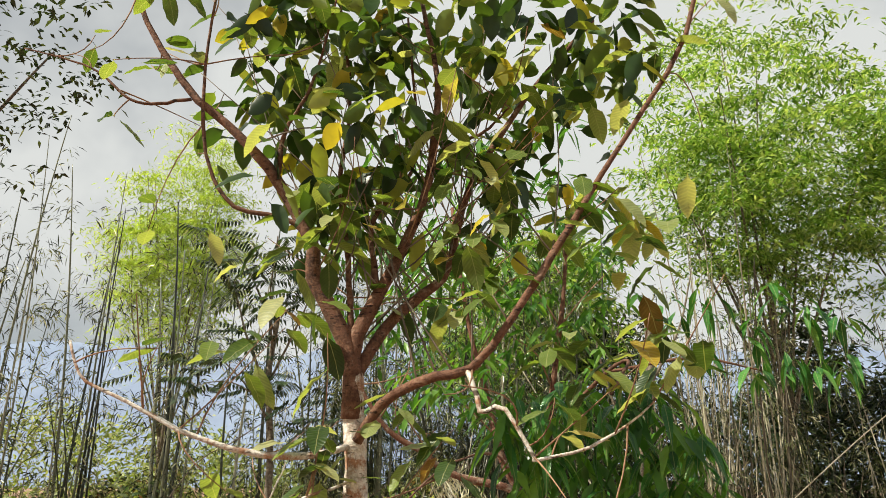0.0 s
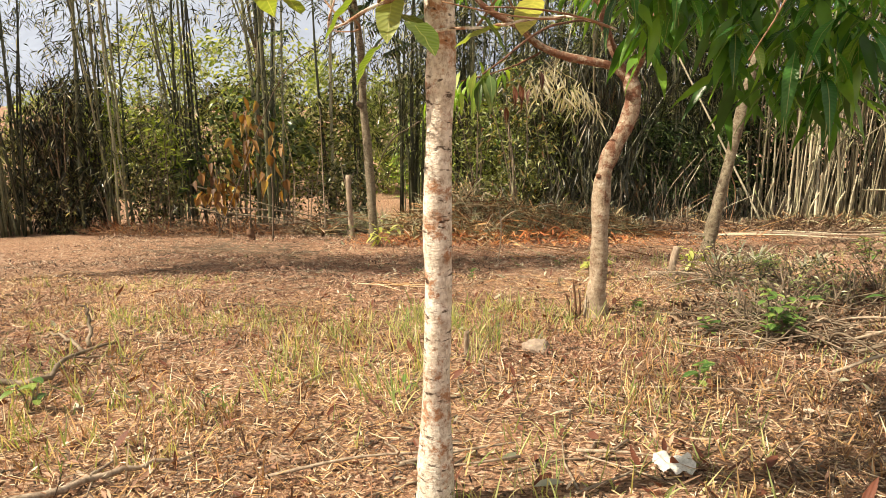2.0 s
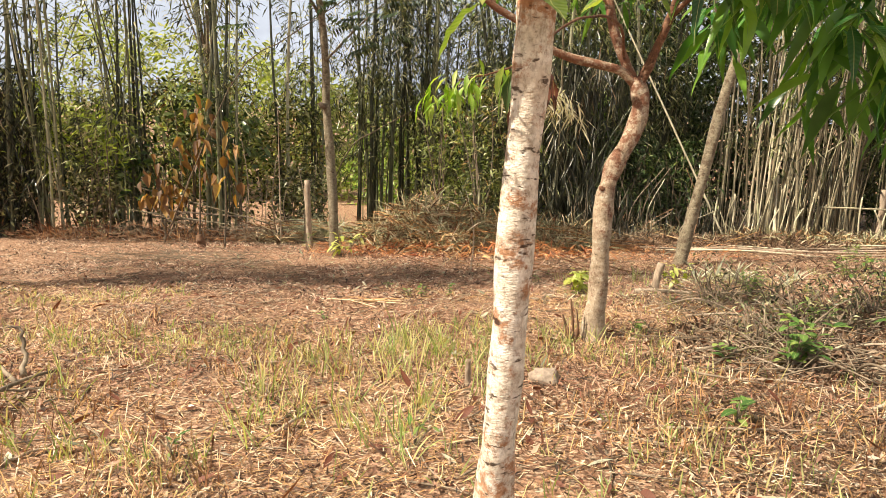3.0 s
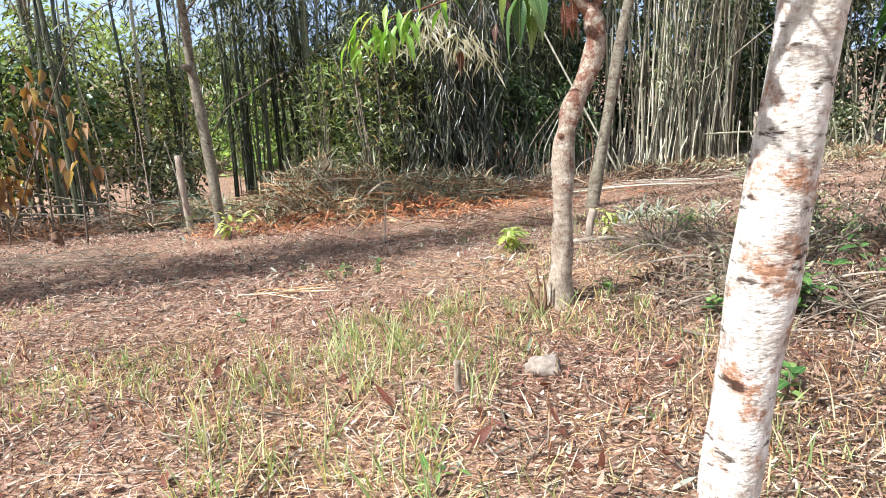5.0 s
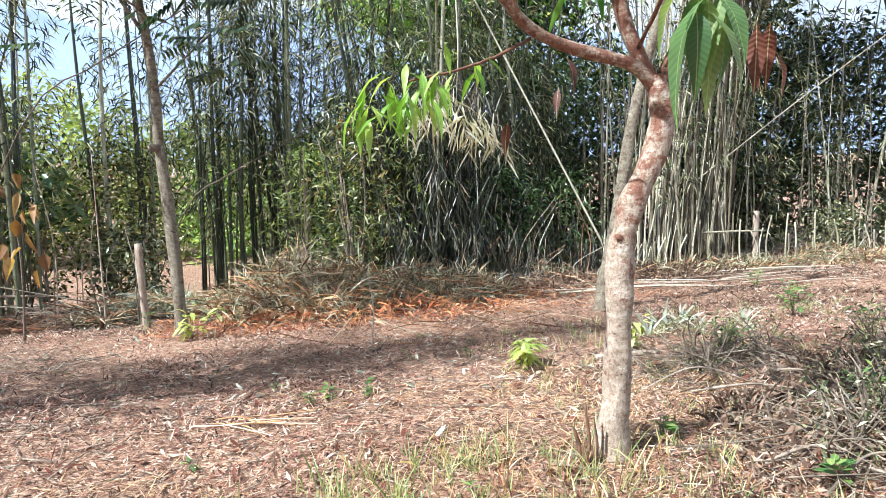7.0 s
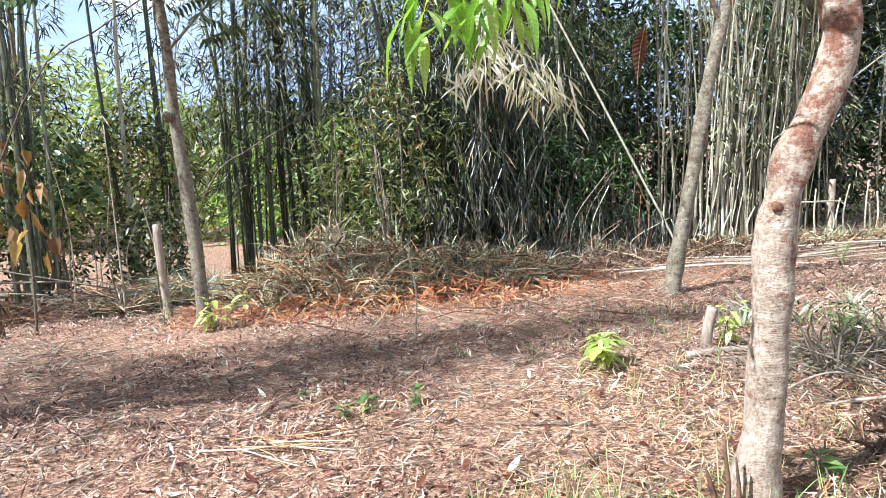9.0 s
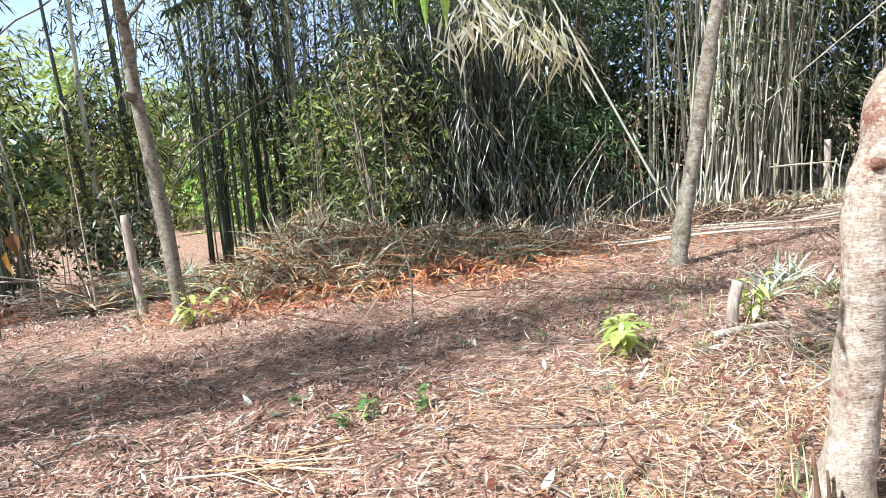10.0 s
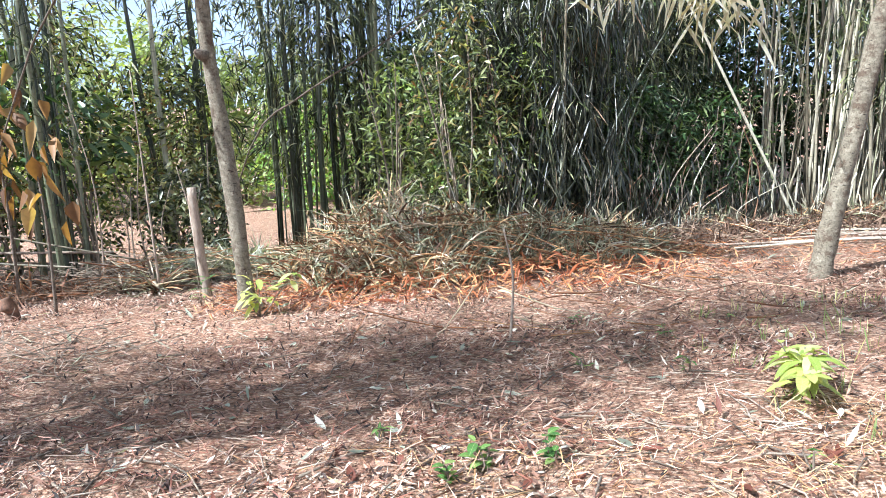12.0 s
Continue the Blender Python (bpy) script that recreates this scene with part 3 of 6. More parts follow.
# ---- the pale blotched tree in the middle ----
def pale_tree():
    base = np.array((-0.40, 3.06, float(gh(-0.40, 3.06)) - 0.05))
    t = thing("young_tree", "slim young tree with pale blotched bark and broad yellow-green leaves", "tree", base)
    P = smooth_path(np.array([base, (-0.38, 3.01, 0.25), (-0.362, 2.95, 0.95), (-0.35, 2.91, 1.45), (-0.375, 2.89, 1.9), (-0.385, 2.885, 2.04)]) - base, 60)
    radii = trunk_flare(P, 0.055, 0.043, 0.03)
    radii[-7:] *= np.linspace(1, 0.55, 7)
    part("trunk", tube(P, radii, 14, 0.22, 3), BARK_PALE, t)
    limbs = [
        ([(-0.378, 2.888, 1.8), (-0.387, 2.87, 2.05), (-0.491, 2.86, 2.26), (-0.566, 2.851, 2.4), (-0.585, 2.832, 2.56), (-0.765, 2.813, 2.87), (-0.991, 2.785, 3.11), (-1.18, 2.785, 3.28), (-1.42, 2.785, 3.63), (-1.59, 2.785, 4)], 0.04, 0.014),
        ([(-0.378, 2.888, 1.8), (-0.387, 2.87, 2.07), (-0.312, 2.889, 2.28), (-0.189, 2.926, 2.54), (-0.0755, 2.945, 2.87), (-0.0378, 2.964, 3.2), (-0.0283, 2.974, 3.49), (-0.113, 2.974, 3.96)], 0.034, 0.015),
        ([(-0.378, 2.888, 1.8), (-0.368, 2.879, 1.97), (-0.245, 2.945, 2.21), (-0.0944, 3.021, 2.37), (0.0189, 3.068, 2.49), (0.0944, 3.068, 2.82), (0.227, 3.068, 3.11), (0.472, 3.068, 3.49), (0.812, 3.068, 3.91)], 0.03, 0.014),
        ([(-0.349, 2.86, 1.71), (-0.236, 2.785, 1.86), (-0.0472, 2.69, 1.94), (0.113, 2.643, 1.97), (0.283, 2.624, 2.18), (0.425, 2.624, 2.4), (0.585, 2.624, 2.65), (0.802, 2.643, 2.99), (1.09, 2.643, 3.44), (1.26, 2.643, 3.96)], 0.024, 0.012),
        ([(-0.387, 2.86, 1.69), (-0.538, 2.785, 1.65), (-0.755, 2.738, 1.66), (-0.991, 2.719, 1.73), (-1.23, 2.7, 1.85), (-1.42, 2.69, 1.94), (-1.49, 2.69, 2.09)], 0.016, 0.006),
        ([(0.0944, 2.643, 1.96), (0.123, 2.605, 1.88), (0.142, 2.587, 1.8), (0.227, 2.568, 1.81), (0.321, 2.549, 1.65), (0.34, 2.549, 1.63), (0.519, 2.549, 1.67), (0.642, 2.549, 1.73), (0.774, 2.549, 1.83)], 0.012, 0.005),
        ([(-0.585, 2.832, 2.54), (-0.68, 2.804, 2.65), (-0.925, 2.785, 2.71), (-1.04, 2.766, 2.87), (-1.1, 2.766, 3.11), (-1.13, 2.766, 3.49), (-1.11, 2.766, 3.96)], 0.013, 0.007),
        ([(-0.755, 2.813, 2.87), (-0.736, 2.832, 3.11), (-0.623, 2.832, 3.39), (-0.519, 2.832, 3.96)], 0.014, 0.006),
        ([(-0.378, 2.888, 1.8), (-0.396, 2.879, 2.16), (-0.434, 2.926, 2.54), (-0.491, 2.974, 2.92), (-0.472, 3.021, 3.39), (-0.548, 3.021, 3.96)], 0.02, 0.009),
        ([(-0.283, 2.889, 2.31), (-0.33, 3.021, 2.73), (-0.142, 3.115, 3.11), (-0.189, 3.115, 3.96)], 0.016, 0.008),
        ([(-1.18, 2.785, 3.25), (-1.42, 2.756, 3.22), (-1.65, 2.738, 3.39), (-1.98, 2.738, 3.5)], 0.009, 0.004),
        ([(-0.378, 2.851, 1.55), (-0.519, 2.738, 1.5), (-0.661, 2.69, 1.43), (-0.585, 2.643, 1.62)], 0.007, 0.003),
        ([(-0.378, 2.851, 1.43), (-0.189, 2.738, 1.43), (0.0472, 2.69, 1.45), (0.189, 2.662, 1.41)], 0.006, 0.003),
        ([(0, 3.021, 3.11), (0.189, 3.021, 3.2), (0.33, 2.974, 3.32)], 0.012, 0.006),
    ]
    lines = []
    for k, (pts, a, b) in enumerate(limbs):
        P, _ = branch(t, pts, a * (1.1 if k < 3 else 0.95), b * 0.8, (BARK_PALE if k in (4, 5, 11, 12) else BARK_RED), base)
        lines.append(P)
    thin = []
    for k in range(80):
        line = lines[int(rng.integers(len(lines)))]
        p = line[int(rng.integers(6, len(line)))]
        d = unit(np.array((rng.normal(0, 0.6), rng.normal(0, 0.5), rng.uniform(-0.5, 1.2))))
        l = rng.uniform(0.15, 0.7)
        bend = rng.normal(0, 0.12, 3)
        Q = np.array([p + d * l * s + bend * s * s for s in np.linspace(0, 1, 6)])
        thin.append(tube(Q, np.linspace(0.004, 0.0018, 6), 5))
        for s in range(2 if rng.random() < 0.5 else 0):
            put_leaf(t, BROAD, Q[-1 - s] + rng.normal(0, 0.01, 3), (rng.normal(), rng.normal(), rng.uniform(-1.1, 0.35)), (rng.normal(0, 0.3), -0.3, 1), rng.uniform(0.7, 1.1))
    part("twig_spray", joined(thin), TWIG_RED, t, "thin leafless reddish twigs", "stuff")
    for at, n in (((-0.585, 2.738, 2.56), 6), ((-0.425, 2.69, 2.65), 7), ((-0.236, 2.738, 2.68), 6), ((0.0944, 2.69, 2.49), 7), ((0.236, 2.643, 2.31), 5), ((0.519, 2.596, 2.68), 6), ((0.708, 2.596, 2.54), 7), ((0.897, 2.549, 2.64), 4),
                  ((0.802, 2.502, 2.02), 8), ((0.661, 2.549, 1.97), 4), ((-0.472, 2.69, 1.65), 7), ((-0.396, 2.643, 1.52), 6), ((-0.142, 2.643, 1.55), 4), ((-0.802, 2.738, 2.12), 5), ((0.189, 2.738, 2.92), 7), ((0.425, 2.785, 3.3), 8),
                  ((0.708, 2.785, 3.2), 8), ((0.519, 2.832, 3.67), 8), ((0.189, 2.832, 3.49), 7), ((-0.0944, 2.832, 3.77), 7), ((-0.378, 2.832, 3.49), 7), ((-0.566, 2.832, 3.77), 7), ((-0.944, 2.738, 3.67), 6), ((-1.32, 2.738, 3.82), 6), ((0.944, 2.643, 3.44), 8), ((0.85, 2.643, 3.77), 6),
                  ((-0.708, 2.785, 3.2), 5), ((0.0472, 2.832, 3.11), 6), ((-0.189, 2.926, 2.35), 5), ((0.283, 2.596, 2.54), 5), ((0.425, 2.596, 2.07), 4), ((-0.283, 2.832, 3.11), 6), ((-0.519, 2.785, 2.92), 5), ((-0.85, 2.785, 2.45), 3)):
        whorl(t, BROAD, np.array(at) - base, n - 1, 0.35, 0.85, 0.07)
    for at in ((0.57, 2.72, 1.92), (0.77, 2.72, 1.92), (0.96, 2.72, 2.01), (0.67, 2.72, 2.67), (0.82, 2.72, 2.62), (0.88, 2.72, 2.51), (0.72, 2.72, 2.34), (0.06, 2.72, 2.54), (0.18, 2.72, 2.59), (0.04, 2.72, 2.24), (0.15, 2.72, 2.27), (-0.55, 2.72, 2.7), (-0.4, 2.72, 2.59), (-0.66, 2.72, 2.29), (-0.19, 2.72, 1.85), (0.01, 2.72, 1.6), (0.09, 2.72, 2.83), (0.29, 2.72, 2.78), (0.42, 2.72, 2.51), (0.89, 2.72, 2.13), (0.49, 2.72, 2.08), (-0.42, 2.72, 1.68)):
        whorl(t, BROAD, np.array(at) - base, 5, 0.4, 0.85, 0.05)
    n = 0
    C, D = [], []
    while n < 170:
        p = np.array((rng.uniform(-1.5, 1.1), rng.uniform(2.6, 3.5), rng.uniform(2.5, 4.4)))
        if ((p[0] + 0.1) / 1.2) ** 2 + ((p[2] - 3.7) / 1.1) ** 2 < 1:
            n += 1
            for k in range(5):
                C.append(p - base + rng.normal(0, 0.07, 3))
                D.append((rng.normal(), rng.normal(), rng.uniform(-1.3, 0.3)))
    part("leaves", blades(C, D, any_way(len(C), 0.2, 1), rng.uniform(0.11, 0.19, len(C)), rng.uniform(0.06, 0.095, len(C)), 0.3, BROAD_SHAPE, 0.15, 0.01), LEAF_CROWN, t, "broad dark and yellowish leaves high in the crown", "stuff")
    vines = []
    for k in range(34):
        x, z0 = rng.uniform(-1.1, 0.6), rng.uniform(2.0, 3.0)
        y = rng.uniform(2.75, 3.2)
        e = np.array((x + rng.normal(0, 0.25), y + rng.normal(0, 0.1), z0 + rng.uniform(0.5, 1.6)))
        a = lines[int(rng.integers(0, 4))][int(rng.integers(3, 14))] + base
        vines.append(tube(smooth_path([a - base, (a + e) / 2 - base + rng.normal(0, 0.08, 3), e - base], 9), np.linspace(0.0045, 0.002, 9), 5))
    part("bare_twig_spray", joined(vines), TWIG, t, "long bare grey twigs", "stuff")
    return t


pale_tree()


# ---- the crooked mango tree ----
def mango_tree():
    base = np.array((0.57, 6.82, float(gh(0.57, 6.82)) - 0.05))
    t = thing("mango_tree", "crooked mango tree with tan and reddish bark and drooping leaves", "tree", base)
    P = smooth_path(np.array([base, (0.58, 6.81, -0.35), (0.575, 6.79, 0.15), (0.575, 6.78, 0.45), (0.62, 6.78, 0.7), (0.75, 6.78, 1.0), (0.805, 6.78, 1.24), (0.75, 6.78, 1.46)]) - base, 54)
    radii = trunk_flare(P, 0.082, 0.068, 0.035)
    radii[-5:] *= np.linspace(1, 0.6, 5)
    part("trunk", tube(P, radii, 16, 0.25, 5), BARK_TAN, t)
    knot = np.array((0.53, 6.72, 0.56)) - base
    part("branch_stub", tube(np.array([knot + (0.06, 0.04, -0.02), knot + (0.02, 0.02, 0.0), knot + (-0.01, 0.0, 0.012)]), [0.03, 0.024, 0.016], 8, 0.4), BARK_RED, t, "reddish broken branch scar")
    limbs = [
        ([(0.76, 6.78, 1.38), (0.62, 6.76, 1.5), (0.25, 6.72, 1.58), (0.0, 6.68, 1.67), (-0.2, 6.6, 1.83), (-0.55, 6.55, 2.05), (-0.9, 6.5, 2.6)], 0.042, 0.02),
        ([(0.76, 6.78, 1.38), (0.64, 6.8, 1.6), (0.54, 6.8, 1.84), (0.45, 6.85, 2.3), (0.25, 6.9, 3.2), (0.1, 6.9, 4.4)], 0.045, 0.02),
        ([(0.77, 6.78, 1.38), (0.85, 6.74, 1.6), (0.94, 6.65, 1.9), (1.05, 6.5, 2.5), (1.2, 6.5, 3.4), (1.3, 6.5, 4.4)], 0.04, 0.018),
        ([(0.94, 6.65, 1.9), (1.1, 6.0, 2.15), (1.25, 5.2, 2.35), (1.2, 4.4, 2.3), (0.9, 3.7, 2.0)], 0.022, 0.008),
        ([(1.25, 5.2, 2.35), (1.7, 4.6, 2.35), (2.1, 4.5, 2.25)], 0.012, 0.006),
        ([(0.0, 6.68, 1.62), (-0.2, 6.66, 1.52), (-0.42, 6.56, 1.44), (-0.66, 6.5, 1.38)], 0.010, 0.005),
        ([(0.64, 6.76, 1.6), (0.45, 6.1, 1.78), (0.05, 5.2, 1.68), (-0.33, 4.55, 1.36)], 0.012, 0.006),
    ]
    lines = [branch(t, pts, a, b, BARK_TAN if k < 2 else BARK_RED, base)[0] for k, (pts, a, b) in enumerate(limbs)]
    for at, n in (((-0.66, 6.5, 1.36), 11), ((-0.76, 6.48, 1.32), 12), ((-0.55, 6.5, 1.42), 7), ((-0.84, 6.5, 1.25), 9), ((-0.64, 6.46, 1.24), 8), ((-0.33, 6.6, 1.48), 5)):
        whorl(t, LIME, np.array(at) - base, n, 0.7, 0.78, 0.05)
    for at, n in (((-0.34, 4.52, 1.34), 6), ((-0.28, 4.55, 1.38), 4)):
        whorl(t, WIDE, np.array(at) - base, n, 1.1, 0.75, 0.02)
    whorl(t, RUST, np.array((-0.14, 4.62, 1.30)) - base, 4, 1.5, 0.62, 0.03)
    whorl(t, RUST, np.array((-0.12, 6.2, 1.3)) - base, 3, 1.2, 0.8, 0.08)
    for at, n in (((0.35, 3.7, 1.78), 9), ((0.55, 3.65, 1.72), 12), ((0.62, 3.6, 1.98), 10), ((0.85, 3.6, 1.85), 13), ((0.80, 3.6, 1.52), 13), ((1.02, 3.6, 1.45), 13), ((1.12, 3.7, 1.70), 12), ((1.25, 3.65, 1.52), 12), ((1.35, 3.7, 1.75), 11), ((0.95, 3.7, 2.02), 10), ((1.18, 3.7, 2.0), 9), ((1.1, 3.55, 1.34), 9),
                  ((0.45, 3.7, 2.0), 7), ((1.71, 4.3, 2.65), 9), ((1.99, 4.3, 2.5), 9), ((2.34, 4.3, 2.65), 9), ((2.55, 4.3, 2.57), 9), ((2.2, 4.3, 2.28), 9), ((1.94, 4.3, 2.21), 9), ((2.38, 4.3, 2.28), 9), ((1.64, 4.3, 2.35), 9), ((1.45, 4.3, 2.57), 9), ((2.56, 4.3, 2.28), 9), ((2.18, 4.3, 2.8), 9), ((0.61, 4.3, 1.93), 9), ((0.83, 4.3, 2.07), 9), ((1.03, 4.3, 1.86), 9), ((0.74, 4.3, 1.66), 9), ((1.15, 4.3, 1.66), 9), ((1.37, 4.3, 1.86), 9), ((1.52, 4.3, 1.66), 9), ((0.53, 4.3, 1.6), 9)):
        whorl(t, MANGO, np.array(at) - base, n, 0.6, 0.86, 0.04)
    C, D, n = [], [], 0
    for at in ((0.33, 3.7, 1.95), (0.56, 3.7, 1.85), (0.81, 3.7, 1.92), (1.04, 3.7, 1.87), (1.24, 3.7, 1.77), (0.44, 3.7, 1.64), (0.7, 3.7, 1.64), (0.95, 3.7, 1.59), (1.21, 3.7, 1.52), (0.84, 3.7, 1.41), (1.07, 3.7, 1.33), (1.27, 3.7, 1.34), (0.61, 4.1, 1.96), (0.88, 4.1, 1.99), (1.15, 4.1, 1.96), (1.42, 4.1, 1.82), (0.67, 4.1, 1.69), (0.97, 4.1, 1.69), (1.27, 4.1, 1.58), (1.53, 4.1, 1.52), (0.86, 4.1, 1.42), (1.16, 4.1, 1.32), (1.39, 4.1, 1.29), (0.49, 4.1, 1.52)):
        for k in range(13):
            C.append(np.array(at) - base + rng.normal(0, 0.06, 3))
            D.append((math.cos(k * 2.4), math.sin(k * 2.4), rng.uniform(-1.5, -0.2)))
    while n < 170:
        p = np.array((rng.uniform(-1.5, 2.0), rng.uniform(5.9, 7.8), rng.uniform(2.1, 5.4)))
        reach = (p[2] - 0.2) / 1.12
        if ((p[0] - 0.3) / 1.7) ** 2 + ((p[2] - 3.7) / 1.7) ** 2 < 1 and math.hypot(p[0] + 0.92 * reach - 0.6, p[1] + 0.38 * reach - 6.8) > 0.75:
            n += 1
            for k in range(8):
                C.append(p - base + rng.normal(0, 0.05, 3))
                D.append((math.cos(k * 2.4 + n), math.sin(k * 2.4 + n), rng.uniform(-1.2, 0.1)))
    part("leaves", blades(C, D, any_way(len(C), 0.6, 1), rng.uniform(0.17, 0.27, len(C)), rng.uniform(0.04, 0.058, len(C)), 0.35, LONG_SHAPE, 0.15, 0.01), LEAF_CROWN_MANGO, t, "bunches of long green leaves high in the crown", "stuff")
    twigs = []
    for line in lines[:3]:
        for k in range(8):
            p = line[int(rng.integers(10, 22))]
            e = p + np.array((rng.normal(0, 0.5), rng.normal(-0.1, 0.3), rng.uniform(0.1, 0.8)))
            twigs.append(tube(smooth_path([p, (p + e) / 2 + rng.normal(0, 0.06, 3), e], 7), np.linspace(0.009, 0.004, 7), 5))
    part("twig_spray", joined(twigs), TWIG_RED, t, kind="stuff")
    return t


mango_tree()


# ---- slim grey trees ----
def slim_tree(name, label, pts, r0, r1, mat, limbs, knots=()):
    base = np.array((pts[0][0], pts[0][1], float(gh(pts[0][0], pts[0][1])) - 0.05))
    t = thing(name, label, "tree", base)
    P = smooth_path(np.array([base] + list(pts[1:])) - base, 48)
    part("trunk", tube(P, trunk_flare(P, r0, r1, 0.02), 12, 0.2, int(r0 * 1000)), mat, t)
    for k in knots:
        k = np.array(k) - base
        part("knot", tube(np.array([k + (0.04, 0, -0.03), k + (-0.02, -0.05, 0.0), k + (-0.05, -0.07, 0.02)]), [0.06, 0.05, 0.02], 8, 0.3), BARK_DARK, t, "dark swollen knot")
    ends = []
    for pts2, a, b in limbs:
        Q, _ = branch(t, pts2, a, b, mat, base)
        ends.append(Q)
    return t, base, ends


grey, grey_base, grey_ends = slim_tree("slender_tree", "slender grey-barked tree with a knot and sparse compound leaves",
    [(-2.95, 12.8, 0), (-3.0, 12.83, -0.6), (-3.06, 12.88, 0.4), (-3.13, 12.9, 1.2), (-3.14, 12.9, 1.9), (-3.2, 12.9, 2.6), (-3.3, 12.9, 3.4), (-3.2, 12.9, 4.6)], 0.085, 0.045, BARK_GREY,
    [([(-3.2, 12.9, 2.6), (-3.6, 12.8, 3.2), (-4.3, 12.7, 3.9)], 0.03, 0.01), ([(-3.25, 12.9, 3.1), (-3.7, 12.6, 4.2), (-4.0, 12.5, 5.2)], 0.03, 0.01),
     ([(-3.2, 12.9, 2.9), (-3.9, 12.6, 3.3), (-4.6, 12.4, 3.2)], 0.016, 0.006), ([(-3.15, 12.9, 1.9), (-2.5, 12.7, 2.5), (-1.9, 12.6, 3.0)], 0.02, 0.006),
     ([(-3.25, 12.9, 3.4), (-2.7, 12.5, 4.4), (-2.3, 12.2, 5.3)], 0.026, 0.008), ([(-3.2, 12.9, 4.2), (-3.6, 12.3, 5.2), (-4.1, 11.9, 5.9)], 0.022, 0.008), ([(-3.25, 12.9, 3.8), (-3.2, 12.2, 4.9), (-3.0, 11.6, 5.8)], 0.022, 0.008)], [(-3.17, 12.83, 1.18)])
sprays = []
for Q in grey_ends + [np.array([(-0.1, 0, 3.6), (-0.2, 0, 4.5), (-0.25, 0, 5.6)])]:
    for k in range(22):
        p = Q[int(rng.integers(len(Q) // 2, len(Q)))] + rng.normal(0, 0.34, 3) + (0, 0, 0.1)
        d = unit(np.array((rng.normal(), rng.normal(), rng.uniform(-0.5, 0.3))))
        s = np.linspace(0.1, 0.55, 7)[:, None]
        side = unit(np.cross(d, (0, 0, 1)))
        for sg in (-1, 1):
            sprays.append(blades(p + d * s, np.repeat([d * 0.5 + sg * side - (0, 0, 0.4)], 7, 0), np.repeat([(0.1, 0.1, 1)], 7, 0), 0.16, 0.05, 0.3, (0, 1, 0.7, 0)))
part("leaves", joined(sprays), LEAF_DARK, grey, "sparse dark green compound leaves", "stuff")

slim_tree("leaning_tree", "grey-brown tree trunk that leans over", [(2.90, 12.3, 0), (2.96, 12.3, -0.85), (3.03, 12.3, -0.4), (3.16, 12.3, 0.36), (3.30, 12.3, 1.3), (3.46, 12.3, 2.1), (3.72, 12.3, 3.2), (3.8, 12.3, 4.8)], 0.105, 0.065, BARK_GREY,
          [([(3.46, 12.3, 2.1), (3.0, 12.2, 2.9), (2.7, 12.1, 4.2)], 0.04, 0.015), ([(3.7, 12.3, 3.2), (4.3, 12.2, 4.2), (4.6, 12.1, 5.2)], 0.03, 0.012)])


# ---- bamboo ----
def culm_mesh(name, height, r, bend, mat):
    n = max(8, int(height / 0.34))
    s = np.linspace(0, 1, n)
    a, z = rng.uniform(0, 6.28), s * height
    off = bend * height * s ** 2.3
    P = np.stack([off * math.cos(a) + 0.012 * np.sin(s * 9), off * math.sin(a), z], -1)
    rad = r * (1 - 0.75 * s ** 1.4) * (1 + 0.10 * (np.arange(n) % 2))
    return mesh_np(name, *tube(P, rad, 7), mat), P


CULMS = {}
for key, mat in (("green", CULM_GREEN), ("pale", CULM_PALE)):
    CULMS[key] = [culm_mesh("culm", h, r, b, mat) for h, r, b in ((6.5, 0.034, 0.10), (7.5, 0.040, 0.07), (8.5, 0.045, 0.06), (9.5, 0.046, 0.10), (5.0, 0.026, 0.14), (7.0, 0.036, 0.04), (10.5, 0.048, 0.08), (6.0, 0.022, 0.2))]
    CULMS[key + "_short"] = [culm_mesh("culm", h, r, b, mat) for h, r, b in ((2.2, 0.03, 0.05), (3.0, 0.032, 0.08), (1.5, 0.03, 0.03), (3.8, 0.03, 0.12), (2.6, 0.022, 0.15))]


